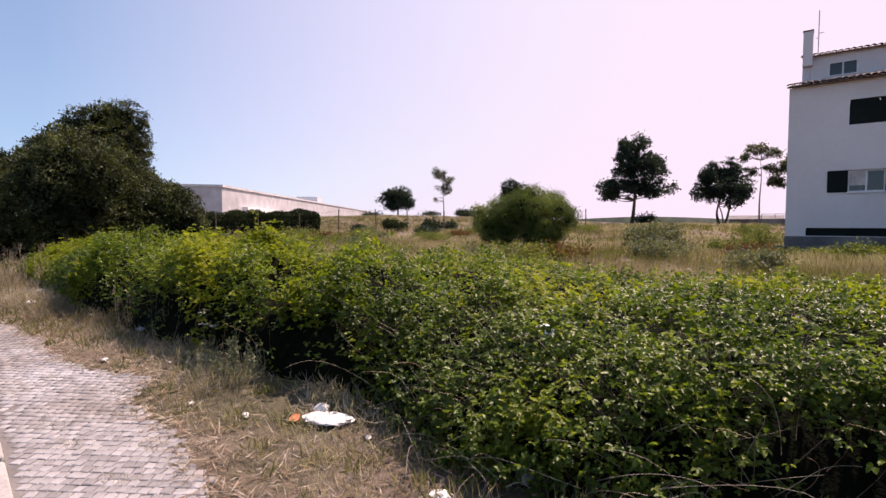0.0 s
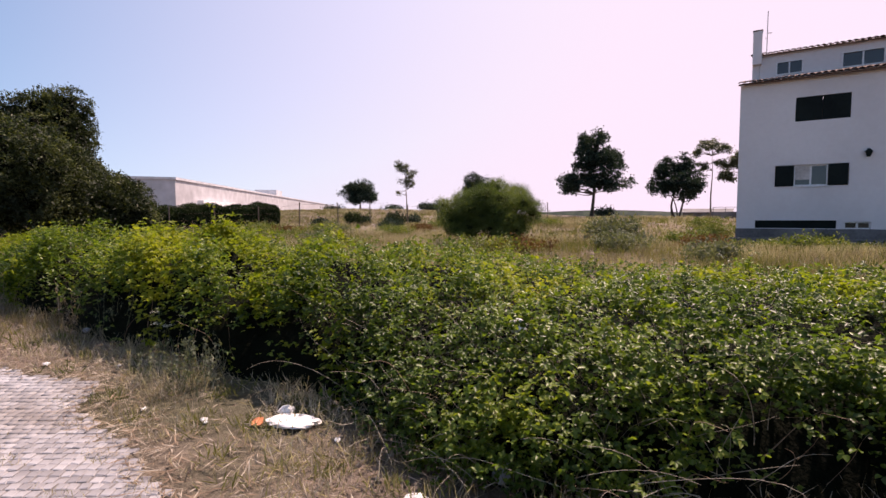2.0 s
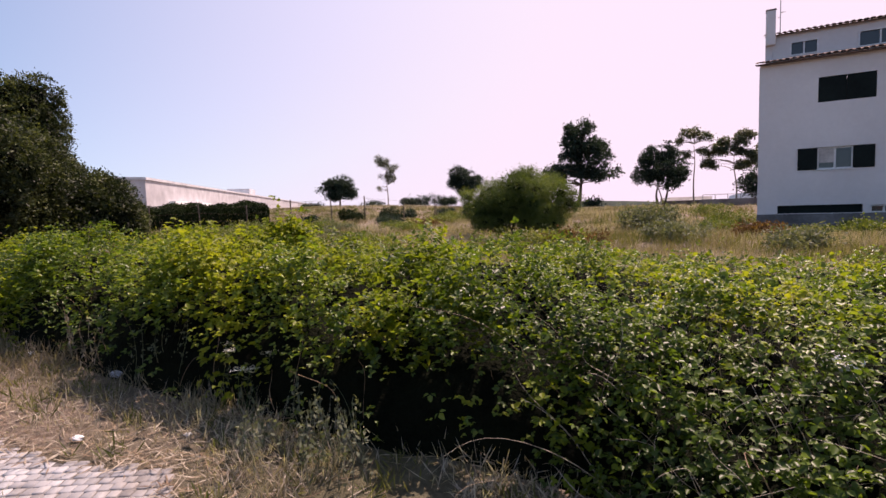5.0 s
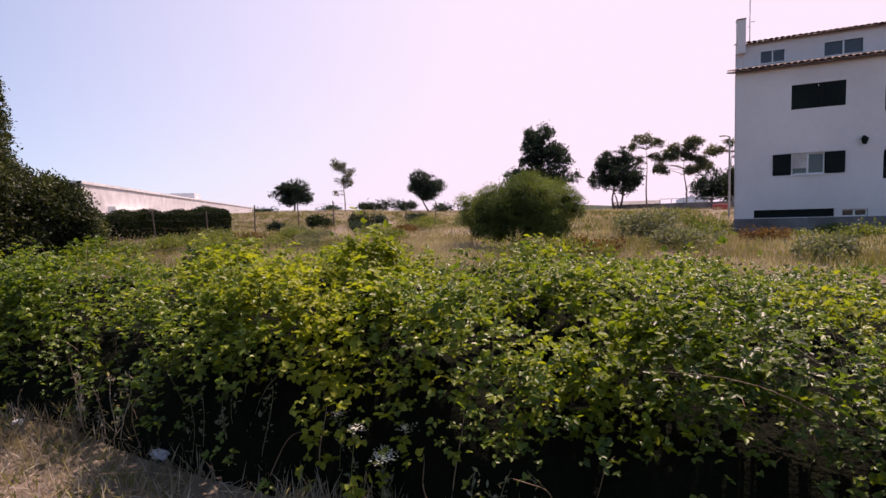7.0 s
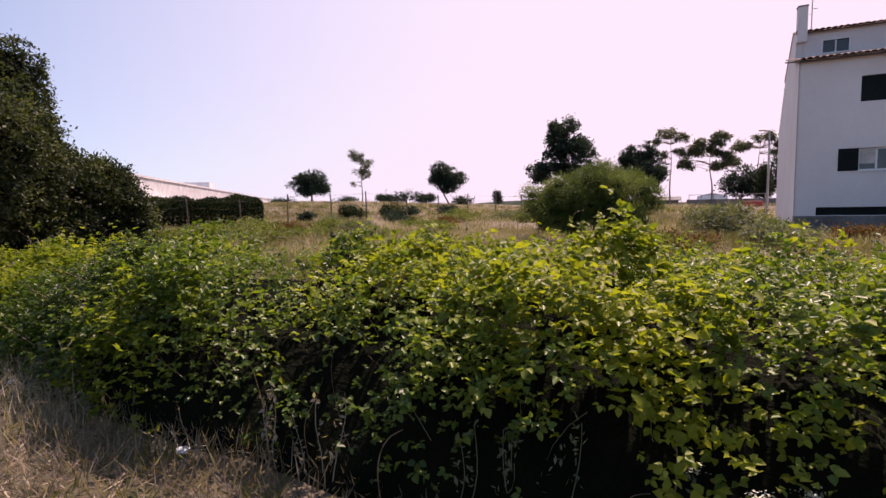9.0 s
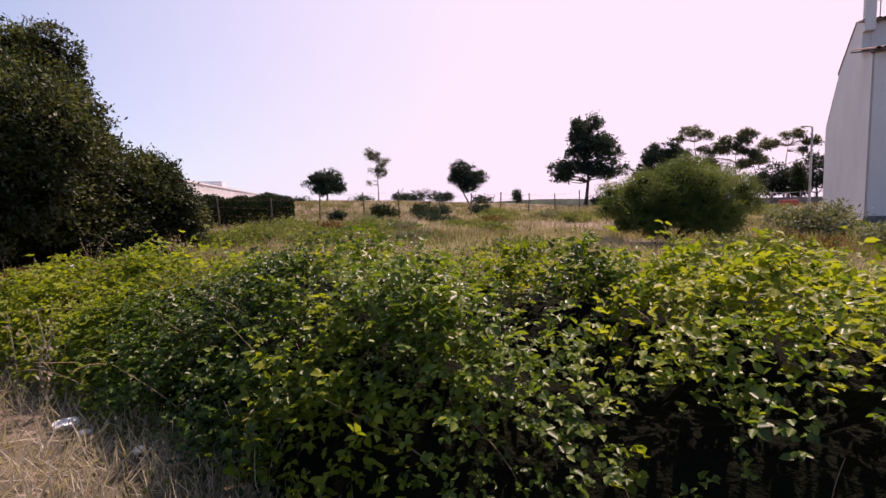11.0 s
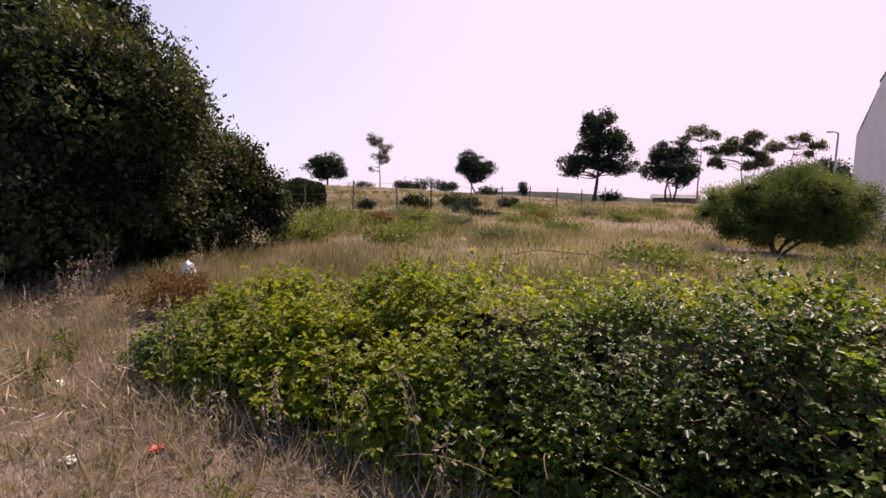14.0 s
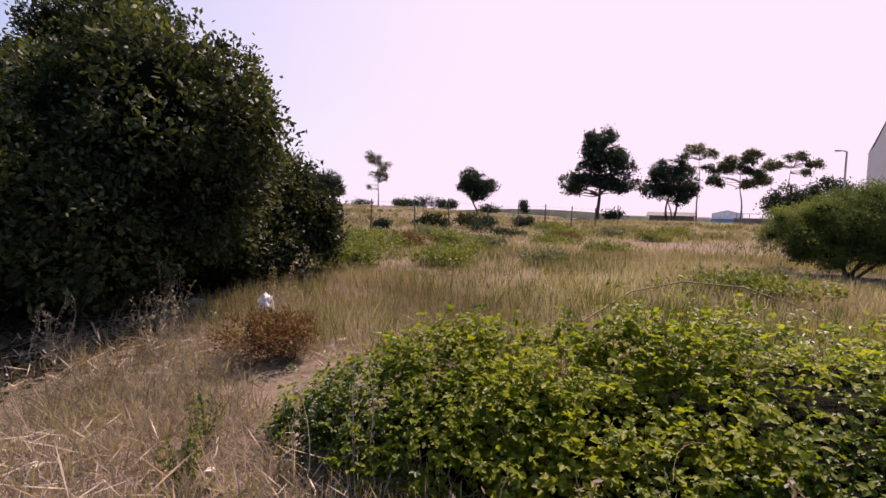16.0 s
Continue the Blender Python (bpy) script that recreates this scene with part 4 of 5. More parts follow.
def paved_to(x):
    """How far the setts reach before earth and grass swallow them."""
    return np.interp(x, [-11.2, -10.2, -9.0, -8.0, -7.0, -6.6, -5.7, -5.2, -4.6, -4.45, -4.1, -3.9, -3.3, -2.6, -2.3, -2.0, -1.0, 2], [0.75, 0.95, 1.10, 1.25, 1.35, 1.30, 1.24, 1.36, 1.64, 1.50, 1.24, 1.20, 1.22, 1.02, 1.04, 0.86, 0.66, 0.5]) + 0.05 * field_noise(x, 0 * x, 5.6, 1.0)


pavement = tagged(new("pavement"), "worn pavement of small pale limestone setts breaking up into dry grass", "pavement", kind="structure")
bx, by = np.arange(-11.2, 3.01, 0.1), np.linspace(0.0, 1.0, 10)
X, Y = np.meshgrid(bx, by, indexing="ij")
Y = kerb_y(X) + 0.212 + Y * np.maximum(paved_to(X) - 0.06 - kerb_y(X) - 0.212, 0.05)
nx, ny = X.shape
ii = np.arange(nx * ny).reshape(nx, ny)
F = np.stack([ii[:-1, :-1], ii[1:, :-1], ii[1:, 1:], ii[:-1, 1:]], -1).reshape(-1, 4)
mesh_object("sand_bed", np.stack([X, Y, ground_z(X, Y) - 0.003], -1).reshape(-1, 3), F, M_BED, pavement, "sandy joints between the setts")

# ---- verge: dry grass, stalks, weeds ----
def blades(name, x, y, length, width, mat, label, lie=0.35, parent=None):
    n = len(x)
    p = np.stack([x, y, ground_z(x, y) - 0.01], 1)
    d = unit(rng.normal(0, lie, (n, 3)) + np.array([0, 0, 1.0]) * np.maximum(rng.normal(1, 0.25, n), 0.1)[:, None])
    u = unit(rng.normal(0, 1, (n, 3)))
    V, F = small_leaves(p, d, u, length, width)
    ob = mesh_object(name, V, F, mat, parent)
    return tagged(ob, label, "grass", kind="stuff")


def tufted(count, per, xr, yr, spread, power=1.0):
    x = rng.uniform(*xr, count)
    y = yr[0] + (yr[1] - yr[0]) * rng.uniform(0, 1, count) ** power
    return (x[:, None] + rng.normal(0, spread, (count, per))).ravel(), (y[:, None] + rng.normal(0, spread, (count, per))).ravel()


# flattened straw and short tufts beside the pavement
x, y = tufted(9000, 9, (-16, 3), (0.5, 3.6), 0.06)
edge = paved_to(x)
keep = ((y > edge - 0.04) | (rng.uniform(0, 1, len(x)) < 0.03 * (field_noise(x, y, 2.9, 4.0) > 0.45))) & (y < bramble_front(x) + 0.30) & (y > kerb_y(x) + 0.22) & (field_noise(x, y, 2.3, 6.0) + rng.normal(0, 0.35, len(x)) > np.interp(x, [-7, -5], [-0.6, -0.05]))
x, y = x[keep], y[keep]
n = len(x)
near_edge = np.clip((y - paved_to(x)) / 0.5, 0.25, 1)
blades("verge_straw", x, y, rng.uniform(0.05, 0.20, n) * near_edge * np.interp(x, [-13, -8, -5], [1.5, 1.2, 1.0]), rng.uniform(0.004, 0.009, n), M_STRAW, "flattened dry straw and stubble on the verge", 1.1)
x, y = tufted(1500, 26, (-14, 3), (0.8, 3.4), 0.05)
keep = (y > paved_to(x) + 0.12) & (y < bramble_front(x) + 0.22) & (field_noise(x, y, 1.7, 8.0) + rng.normal(0, 0.2, len(x)) > 0.15)
x, y = x[keep], y[keep]
n = len(x)
blades("verge_tufts", x, y, rng.uniform(0.07, 0.26, n) * np.clip((y - paved_to(x)) / 0.8, 0.35, 1), rng.uniform(0.003, 0.007, n), M_STRAW, "tufts of upright dry grass on the verge", 0.45)
x, y = tufted(260, 30, (-14, 2.5), (0.7, 2.6), 0.06)
keep = (y > paved_to(x)) & (y < bramble_front(x) + 0.05)
x, y = x[keep], y[keep]
n = len(x)
blades("verge_green", x, y, rng.uniform(0.05, 0.16, n), rng.uniform(0.006, 0.012, n), M_GRASS, "sparse green grass among the straw", 0.8)
# tufts rooted in the pavement's joints
spots = np.array([(-4.03, 0.64), (-2.52, 0.93), (-3.05, 0.94), (-3.5, 0.60), (-3.8, 1.05), (-4.3, 1.2), (-2.2, 0.5), (-5.2, 0.95), (-3.3, 1.12), (-2.75, 0.62)])
x, y = (np.repeat(spots[:, q], 70) + rng.normal(0, 1, 70 * len(spots)) * (0.09, 0.035)[q] for q in (0, 1))
blades("joint_tufts", x, y, rng.uniform(0.02, 0.07, len(x)), rng.uniform(0.003, 0.006, len(x)), M_STRAW, "small dry tufts growing in the pavement joints", 0.9)
# tall straw beside the broad tree
x, y = tufted(2600, 26, (-22, -12.8), (1.0, 9.5), 0.09)
keep = (x > -16.9 - 0.22 * (y - 3) + 0.25 * field_noise(x, y, 1.7)) & (bramble_height(x, y) < 0.15) & (y > 1.2 + 0.2 * field_noise(x, y, 1.0)) & (field_noise(x, y, 1.5, 5.0) + rng.normal(0, 0.25, len(x)) > -0.12)
x, y = x[keep], y[keep]
n = len(x)
blades("tall_straw", x, y, rng.uniform(0.08, 0.34, n) * np.interp(y, [1.5, 3.5], [0.6, 1.1]), rng.uniform(0.004, 0.009, n), M_STRAW, "bleached matted straw grass", 0.85)
# the field
def field_grass(name, count, per, yr, power, mat, hgt, wide, low, seed, label, spread=0.12):
    x, y = tufted(count, per, (-1, 1), yr, 0.0, power)
    x = -8 + (x * (14 + y * 0.95)) + rng.normal(0, spread, len(x))
    y = y + rng.normal(0, spread, len(y))
    keep = (bramble_height(x, y) < 0.1) & (y > bramble_front(x)) & ~((x > -0.9) & (y > 25.8) & (y < 35)) & ~((np.abs(x + 7.6) < 1.2) & (np.abs(y - 14.6) < 0.7)) & ~((x < -16.9 - 0.22 * (y - 3)) & (y < 9.5)) & (field_noise(x, y, 0.33, seed) * 0.8 + field_noise(x, y, 1.2, seed + 2) * 0.5 + rng.normal(0, 0.25, len(x)) > low)
    x, y = x[keep], y[keep]
    n = len(x)
    blades(name, x, y, rng.uniform(0.4, 1.1, n) * hgt * (1 + 0.35 * field_noise(x, y, 0.5, 3.0)), (0.003 + 0.0007 * y) * rng.uniform(0.6, 1.4, n) * wide, mat, label, 0.32)


field_grass("field_straw", 21000, 16, (4.2, 62), 1.6, M_STRAW, 0.34, 0.85, -0.30, 1.0, "tall dry straw-coloured field grass")
field_grass("field_green", 10000, 14, (4.6, 50), 1.6, M_GRASS, 0.34, 1.5, -0.05, 7.0, "greener grass and low weeds in the field")


# knee-high straw just behind the thicket
x, y = tufted(5200, 16, (-14, 9), (6.5, 18), 0.10)
keep = (bramble_height(x, y) < 0.1) & (y > bramble_back(x) - 0.5) & ~((np.abs(x + 7.6) < 1.2) & (np.abs(y - 14.6) < 0.7))
x, y = x[keep], y[keep]
greener = field_noise(x, y, 0.6, 4.0) + rng.normal(0, 0.35, len(x)) > 0.30
for pick, mat, label in ((~greener, M_STRAW, "dry straw grass behind the thicket"), (greener, M_GRASS, "greener grass behind the thicket")):
    blades("meadow_grass", x[pick], y[pick], rng.uniform(0.10, 0.36, pick.sum()), rng.uniform(0.006, 0.014, pick.sum()), mat, label, 0.38)


def low_shrub(name, x, y, w, h, count, mat, label, leaf=0.07, group="", category="shrub"):
    z0 = float(ground_z(x, y))
    top = thing(name, label, category, group, at=(x, y, z0 - 0.02))
    lob = max(4, int(5 * w / max(h, 0.4)))
    c = np.stack([rng.uniform(-0.36, 0.36, lob) * w, rng.uniform(-0.3, 0.3, lob) * w, rng.uniform(0.3, 0.62, lob) * h], 1)
    r = rng.uniform(0.22, 0.40, lob)[:, None] * np.array([[w * 0.75, w * 0.75, h]])
    per = 14
    k = count // per
    q = rng.integers(0, lob, k)
    way = unit(rng.normal(0, 1, (k, 3)))
    centre = c[q] + way * r[q] * rng.uniform(0.5, 1.08, k)[:, None]
    centre[:, 2] = np.abs(centre[:, 2])
    p = (centre[:, None] + rng.normal(0, leaf * 0.9, (k, per, 3))).reshape(-1, 3)
    p[:, 2] = np.maximum(p[:, 2], 0.01)
    d = np.repeat(way, per, 0) * 0.5 + rng.normal(0, 0.7, p.shape) + np.array([0, 0, 0.3])
    L = leaf * rng.uniform(0.7, 1.4, len(p))
    V, F = small_leaves(p, d, rng.normal(0, 0.6, p.shape) + np.array([0, 0, 1.0]), L, L * 0.5)
    tagged(mesh_object("leaves", V, F, mat, top), kind="stuff")
    s = 9
    a = rng.normal(0, 0.06 * w, (s, 3)) * np.array([1, 1, 0])
    V, F = tube_arrays(wander(a, c[rng.integers(0, lob, s)], 5, 0.08), 0.012 * np.linspace(1, 0.4, 5)[None].repeat(s, 0), 4)
    tagged(mesh_object("stems", V, F, M_BARK, top), kind="stuff")
    return top


G = "scrub along the fence"
for x, y, w, h in ((-22.7, 24.8, 1.5, 0.95), (-22.0, 28.2, 1.8, 1.0), (-25.6, 24.2, 0.9, 0.5), (-21.2, 29.4, 1.3, 0.8), (-19.6, 31.5, 1.3, 0.75), (-24.6, 27.5, 1.1, 0.45)):
    low_shrub("scrub_bush", x, y, w, h, 2600, M_HEDGE if h > 0.9 else M_FAR, "low dark scrub bush beside the wire fence", 0.10, G)
G = "low field shrubs"
for x, y, w, h in ((-20.4, 14.2, 2.6, 0.75), (-19.2, 11.9, 1.8, 0.6), (-18.2, 9.6, 1.6, 0.6), (-22.6, 17.4, 2.4, 0.7), (-17.2, 14.6, 1.8, 0.45), (-19.0, 19.0, 2.4, 0.5), (-15.4, 19.6, 2.0, 0.4), (-13.2, 17.2, 1.6, 0.4), (-16.0, 25.0, 2.2, 0.5), (-11.8, 24.5, 1.8, 0.45)):
    low_shrub("field_shrub", x, y, w, h, 2400, M_WEED, "low green shrub among dry field grass", 0.085, G)
for x, y, w, h, mat in ((-21.4, 21.0, 1.6, 0.6, M_SAGE), (-18.0, 22.6, 1.5, 0.55, M_FAR), (-17.4, 17.6, 1.5, 0.5, M_SAGE), (-16.6, 11.6, 1.5, 0.5, M_WEED), (-14.4, 13.4, 1.4, 0.45, M_SAGE), (-20.6, 25.8, 1.4, 0.6, M_FAR), (-14.0, 27.0, 1.8, 0.55, M_SAGE), (-17.6, 28.6, 1.6, 0.6, M_WEED),
                        (-11.0, 29.5, 2.0, 0.5, M_WEED), (-20.0, 16.6, 1.5, 0.55, M_RUST), (-15.2, 22.0, 1.4, 0.4, M_RUST), (-5.2, 12.6, 1.5, 0.5, M_RUST), (-3.0, 14.6, 1.6, 0.55, M_SAGE), (-1.2, 16.4, 1.6, 0.5, M_RUST), (-2.2, 20.2, 1.8, 0.6, M_WEED), (1.6, 17.4, 2.0, 0.55, M_WEED), (-0.6, 12.6, 1.4, 0.6, M_SAGE)):
    low_shrub("field_shrub", x, y, w, h, 2200, mat, {"sage_leaf": "low grey-green shrub among dry field grass", "rusty_dry_leaf": "low brown withered shrub among dry grass", "dark_tree_leaf": "low dark green shrub in the field"}.get(mat.name, "low green shrub among dry field grass"), 0.08, G)
low_shrub("field_shrub", -4.2, 17.8, 2.2, 1.05, 4200, M_SAGE, "grey-green twiggy shrub in the dry grass", 0.10, G)
low_shrub("field_shrub", -10.3, 10.4, 2.6, 0.55, 3000, M_WEED, "low sprawling green shrub in front of the round bush", 0.075, G)
low_shrub("field_shrub", -6.2, 12.0, 2.6, 0.6, 3000, M_WEED, "low sprawling green shrub in front of the round bush", 0.075, G)
low_shrub("rusty_shrub", -15.0, 4.1, 1.0, 0.55, 4200, M_RUST, "rust-brown withered shrub at the thicket's end", 0.035)
G = "shrubs at the house"
for x, y, w, h, mat in ((-2.0, 24.2, 1.8, 0.8, M_WEED), (-0.3, 23.0, 1.6, 0.45, M_SAGE), (0.4, 24.9, 1.2, 0.5, M_SAGE), (2.6, 25.0, 1.1, 0.8, M_WEED), (3.7, 24.6, 1.6, 0.55, M_WEED), (5.2, 24.8, 1.8, 0.7, M_WEED), (0.4, 20.4, 2.2, 0.45, M_WEED), (3.0, 21.0, 2.4, 0.5, M_SAGE), (5.0, 20.0, 2.2, 0.5, M_WEED), (-1.8, 33.0, 2.6, 1.0, M_WEED), (-3.2, 38.0, 3.0, 1.0, M_WEED)):
    low_shrub("house_shrub", x, y, w, h, 3200, mat, "overgrown shrub below the white house", 0.085, G)
G = "far scrub on the crest"
for x, y, w, h in ((-50, 72, 2.6, 1.5), (-48, 71, 3.2, 1.6), (-45, 70, 2.6, 2.2), (-42.6, 70, 2.6, 1.7), (-40.2, 70, 1.8, 1.4), (-59, 74, 5.0, 1.2), (-33.2, 66, 2.6, 1.1), (-29.3, 70, 1.5, 2.2), (-16.6, 64, 2.4, 1.2), (-66, 66, 4.0, 1.0)):
    low_shrub("crest_shrub", x, y, w, h, 1300, M_FAR, "far shrub on the rise of the field", 0.24, G)
tree("dark_pine", (1.2, 67), [(0, 0, 3.0, 1.6, 1.6, 1.4), (-0.9, 0, 2.2, 1.4, 1.4, 1.0), (1.1, 0, 2.4, 1.4, 1.4, 1.2)], 6000, 0.26, M_FAR, M_BARK, 0.14, "dense dark pine behind the far wall", clump=0.26, narrow=0.5)
tree("dark_pine", (4.8, 66), [(0, 0, 3.6, 1.9, 1.9, 1.6), (-1.3, 0, 2.4, 1.5, 1.5, 1.2), (1.3, 0, 2.8, 1.5, 1.5, 1.3)], 7000, 0.26, M_FAR, M_BARK, 0.14, "dense dark pine behind the far wall", clump=0.26, narrow=0.5)
tree("cypress", (2.6, 62), [(0, 0, 1.2, 0.7, 0.7, 1.2), (0, 0, 2.6, 0.5, 0.5, 1.1), (0, 0, 3.7, 0.28, 0.28, 0.7)], 3000, 0.22, M_HEDGE, M_BARK, 0.1, "narrow dark cypress beside the far wall", clump=0.15, narrow=0.4)

# ---- far walls and sheds ----
wall = thing("boundary_wall", "low grey-lilac boundary wall with railing beyond the field", "wall")
part("wall_face", box(-4.6, 60, 0.3, 9.0, 60.25, 1.75, 0.02), M_PLINTH, wall)
for q in range(12):
    part("rail_post", box(-4.4 + q * 1.15, 60.08, 1.75, -4.34 + q * 1.15, 60.14, 2.25), M_METAL, wall)
part("rail", box(-4.4, 60.09, 2.2, 9.0, 60.13, 2.25), M_METAL, wall)
part("container", box(0.6, 57.5, 0.6, 2.0, 58.6, 1.5, 0.03), M_RED, thing("red_container", "small red container in front of the far wall", "container"))
shed = thing("far_shed", "low grey shed far behind the field", "shed")
part("walls", box(-13.5, 108, -2, -5.5, 116, 1.8), M_PLINTH, shed)
part("roof", slab([(-14, 107.5, 1.8), (-5, 107.5, 1.8), (-5, 112, 2.5), (-14, 112, 2.5)], 0.12), M_PLINTH, shed)
shed = thing("far_hall", "far hall with white gable and blue base", "hall")
part("base", box(-2.2, 112, -2, 3.2, 118, 1.4), M_BLUE, shed)
part("gable", slab([(-2.2, 112, 1.42), (3.2, 112, 1.42), (3.2, 112.3, 2.4), (0.5, 112.3, 3.1), (-2.2, 112.3, 2.4)], 0.06), M_WHITE, shed)
low = thing("low_wall", "stained grey garden wall below the house", "wall")
part("wall_face", box(-2.1, 25.9, -0.45, 12, 26.1, 0.50, 0.015), M_PLINTH, low)
ridge = thing("far_hills", "far hazy wooded ridge on the horizon", "hills", kind="structure")
hx = np.linspace(-420, 160, 60)
top_z = 0.5 + 3.6 * np.clip(field_noise(hx, hx * 0, 0.021, 2.0) + 0.4, 0, 1.3)
V = np.concatenate([np.stack([hx, 0 * hx + 320, 0 * hx - 8], 1), np.stack([hx, 0 * hx + 330, top_z], 1), np.stack([hx, 0 * hx + 420, 0 * hx - 8], 1)])
i = np.arange(59)
F = np.concatenate([np.stack([i, i + 1, i + 61, i + 60], 1), np.stack([i + 60, i + 61, i + 121, i + 120], 1)])
mesh_object("slope", V, F, M_FAR, ridge)


# ---- litter ----
def crumpled(name, x, y, size, flat, mat, label, z=None, category="litter"):
    """A creased sheet or bag, folded over itself."""
    bm = bmesh.new()
    bmesh.ops.create_icosphere(bm, subdivisions=3, radius=1.0)
    off = rng.uniform(0, 50, 3)
    for v in bm.verts:
        q = Vector(v.co) * 1.9 + Vector(off)
        v.co *= 1 + 0.42 * noise.noise(q) + 0.20 * noise.noise(q * 2.7)
        v.co = Vector((v.co.x * size[0], v.co.y * size[1], v.co.z * flat))
    low = min(v.co.z for v in bm.verts)
    turn = Matrix.Rotation(rng.uniform(0, 6), 4, "Z")
    bmesh.ops.transform(bm, matrix=turn, verts=bm.verts)
    ob = part(name, bm, mat)
    ob.location = (x, y, (float(ground_z(x, y)) if z is None else z) - low - 0.008)
    return tagged(ob, label, category)


crumpled("paper_bag", -2.44, 2.00, (0.20, 0.12), 0.030, M_PAPER, "large crumpled white paper on the verge")
crumpled("paper_bag", -2.62, 2.10, (0.06, 0.05), 0.035, M_PAPER, "small crumpled white paper on the verge")
crumpled("wrapper", -2.66, 1.86, (0.075, 0.035), 0.02, M_ORANGE, "torn orange wrapper on the verge")
crumpled("plastic_bag", -6.42, 2.26, (0.085, 0.06), 0.035, M_GREYBAG, "grey-white plastic bag below the brambles")
crumpled("plastic_bag", -1.18, 3.30, (0.10, 0.07), 0.06, M_PAPER, "white plastic bag caught in the brambles", 0.62)
crumpled("plastic_bag", -1.06, 1.70, (0.065, 0.05), 0.024, M_PAPER, "white plastic bag among dry grass")
crumpled("plastic_bag", -0.74, 2.16, (0.10, 0.06), 0.06, M_GREYBAG, "grey plastic bag among dead canes")
for x, y, s in ((-10.67, 2.28, 0.09), (-9.51, 1.85, 0.11), (-9.99, 2.29, 0.05), (-9.35, 2.72, 0.07), (-7.87, 2.16, 0.06), (-7.07, 2.45, 0.05), (-10.49, 2.28, 0.045), (-5.80, 2.36, 0.045), (-12.92, 1.80, 0.06), (-3.62, 1.51, 0.035), (-4.90, 1.91, 0.035), (-3.05, 1.67, 0.04), (-5.47, 1.50, 0.05), (-14.99, 2.01, 0.06), (-15.2, 2.25, 0.04), (-1.97, 2.00, 0.04), (-3.01, 1.65, 0.03), (-11.25, 1.97, 0.05)):
    crumpled("paper_scrap", x, y, (s * 0.8, s * 0.55), s * 0.32, M_PAPER, "scrap of white paper lying in the straw")
crumpled("wrapper", -12.62, 2.09, (0.05, 0.03), 0.02, M_REDBIT, "small red wrapper in the straw")
crumpled("plastic_bag", -16.28, 5.27, (0.10, 0.10), 0.16, M_PAPER, "white plastic bag hanging on a weed", 0.52)
crumpled("plastic_bag", -16.9, 5.0, (0.10, 0.07), 0.04, M_PAPER, "white plastic sheet under the broad tree")
crumpled("plastic_bag", -17.6, 5.4, (0.20, 0.12), 0.06, M_GREYBAG, "grey plastic sheet under the broad tree")
cup = thing("drinks_cup", "white paper cup with a pink mark lying on its side", "cup", at=(-13.95, 2.30, float(ground_z(-13.95, 2.3)) + 0.045))
cup.rotation_euler = (radians(80), 0.2, radians(40))
V, F = tube_arrays(np.array([[[0, 0, -0.055], [0, 0, 0.0], [0, 0, 0.05], [0, 0, 0.056]]]), np.array([[0.030, 0.036, 0.042, 0.044]]), 14)
smooth(mesh_object("cup_body", V, F, M_PAPER, cup))
V, F = tube_arrays(np.array([[[0, 0, -0.012], [0, 0, 0.012]]]), np.array([[0.0362, 0.0390]]), 14)
smooth(mesh_object("printed_band", V[:], F[:6], M_REDBIT, cup, "pink printed mark"))


# ---- tall weeds and stalks ----
def stalks(name, x, y, h, n, mat, seed_mat, label, bloom=0.0, width=0.05):
    z0 = float(ground_z(x, y))
    top = thing(name, label, "weed", "tall verge weeds", at=(x, y, z0 - 0.01))
    a = rng.normal(0, width, (n, 3)) * np.array([1, 1, 0])
    b = a + np.stack([rng.normal(0, 0.16 * h, n), rng.normal(0, 0.16 * h, n), h * rng.uniform(0.6, 1.05, n)], 1)
    path = wander(a, b, 7, 0.05)
    V, F = tube_arrays(path, 0.0035 * np.linspace(1, 0.5, 7)[None].repeat(n, 0), 4)
    tagged(mesh_object("stem_tuft", V, F, mat, top), kind="stuff")
    k = 26
    t = rng.uniform(0.25, 1.0, (n, k))
    p = a[:, None] + (b - a)[:, None] * t[..., None] + rng.normal(0, 0.012, (n, k, 3))
    p = p.reshape(-1, 3)
    L = rng.uniform(0.018, 0.05, len(p))
    V, F = small_leaves(p, rng.normal(0, 0.8, p.shape) + np.array([0, 0, 0.4]), rng.normal(0, 1, p.shape), L, L * 0.4)
    tagged(mesh_object("leaves", V, F, seed_mat, top), kind="stuff")
    if bloom:
        m2 = 60
        p = (b[:, None] + rng.normal(0, 1, (n, m2, 3)) * np.array([bloom, bloom, 0.006])).reshape(-1, 3)
        L = rng.uniform(0.008, 0.016, len(p))
        V, F = small_leaves(p, rng.normal(0, 1, p.shape) * np.array([1, 1, 0.3]), np.array([[0, 0, 1.0]]) + rng.normal(0, 0.2, p.shape), L, L * 0.8)
        tagged(mesh_object("flower_heads", V, F, M_BLOOM, top, "flat white flower heads"), kind="stuff")
    return top


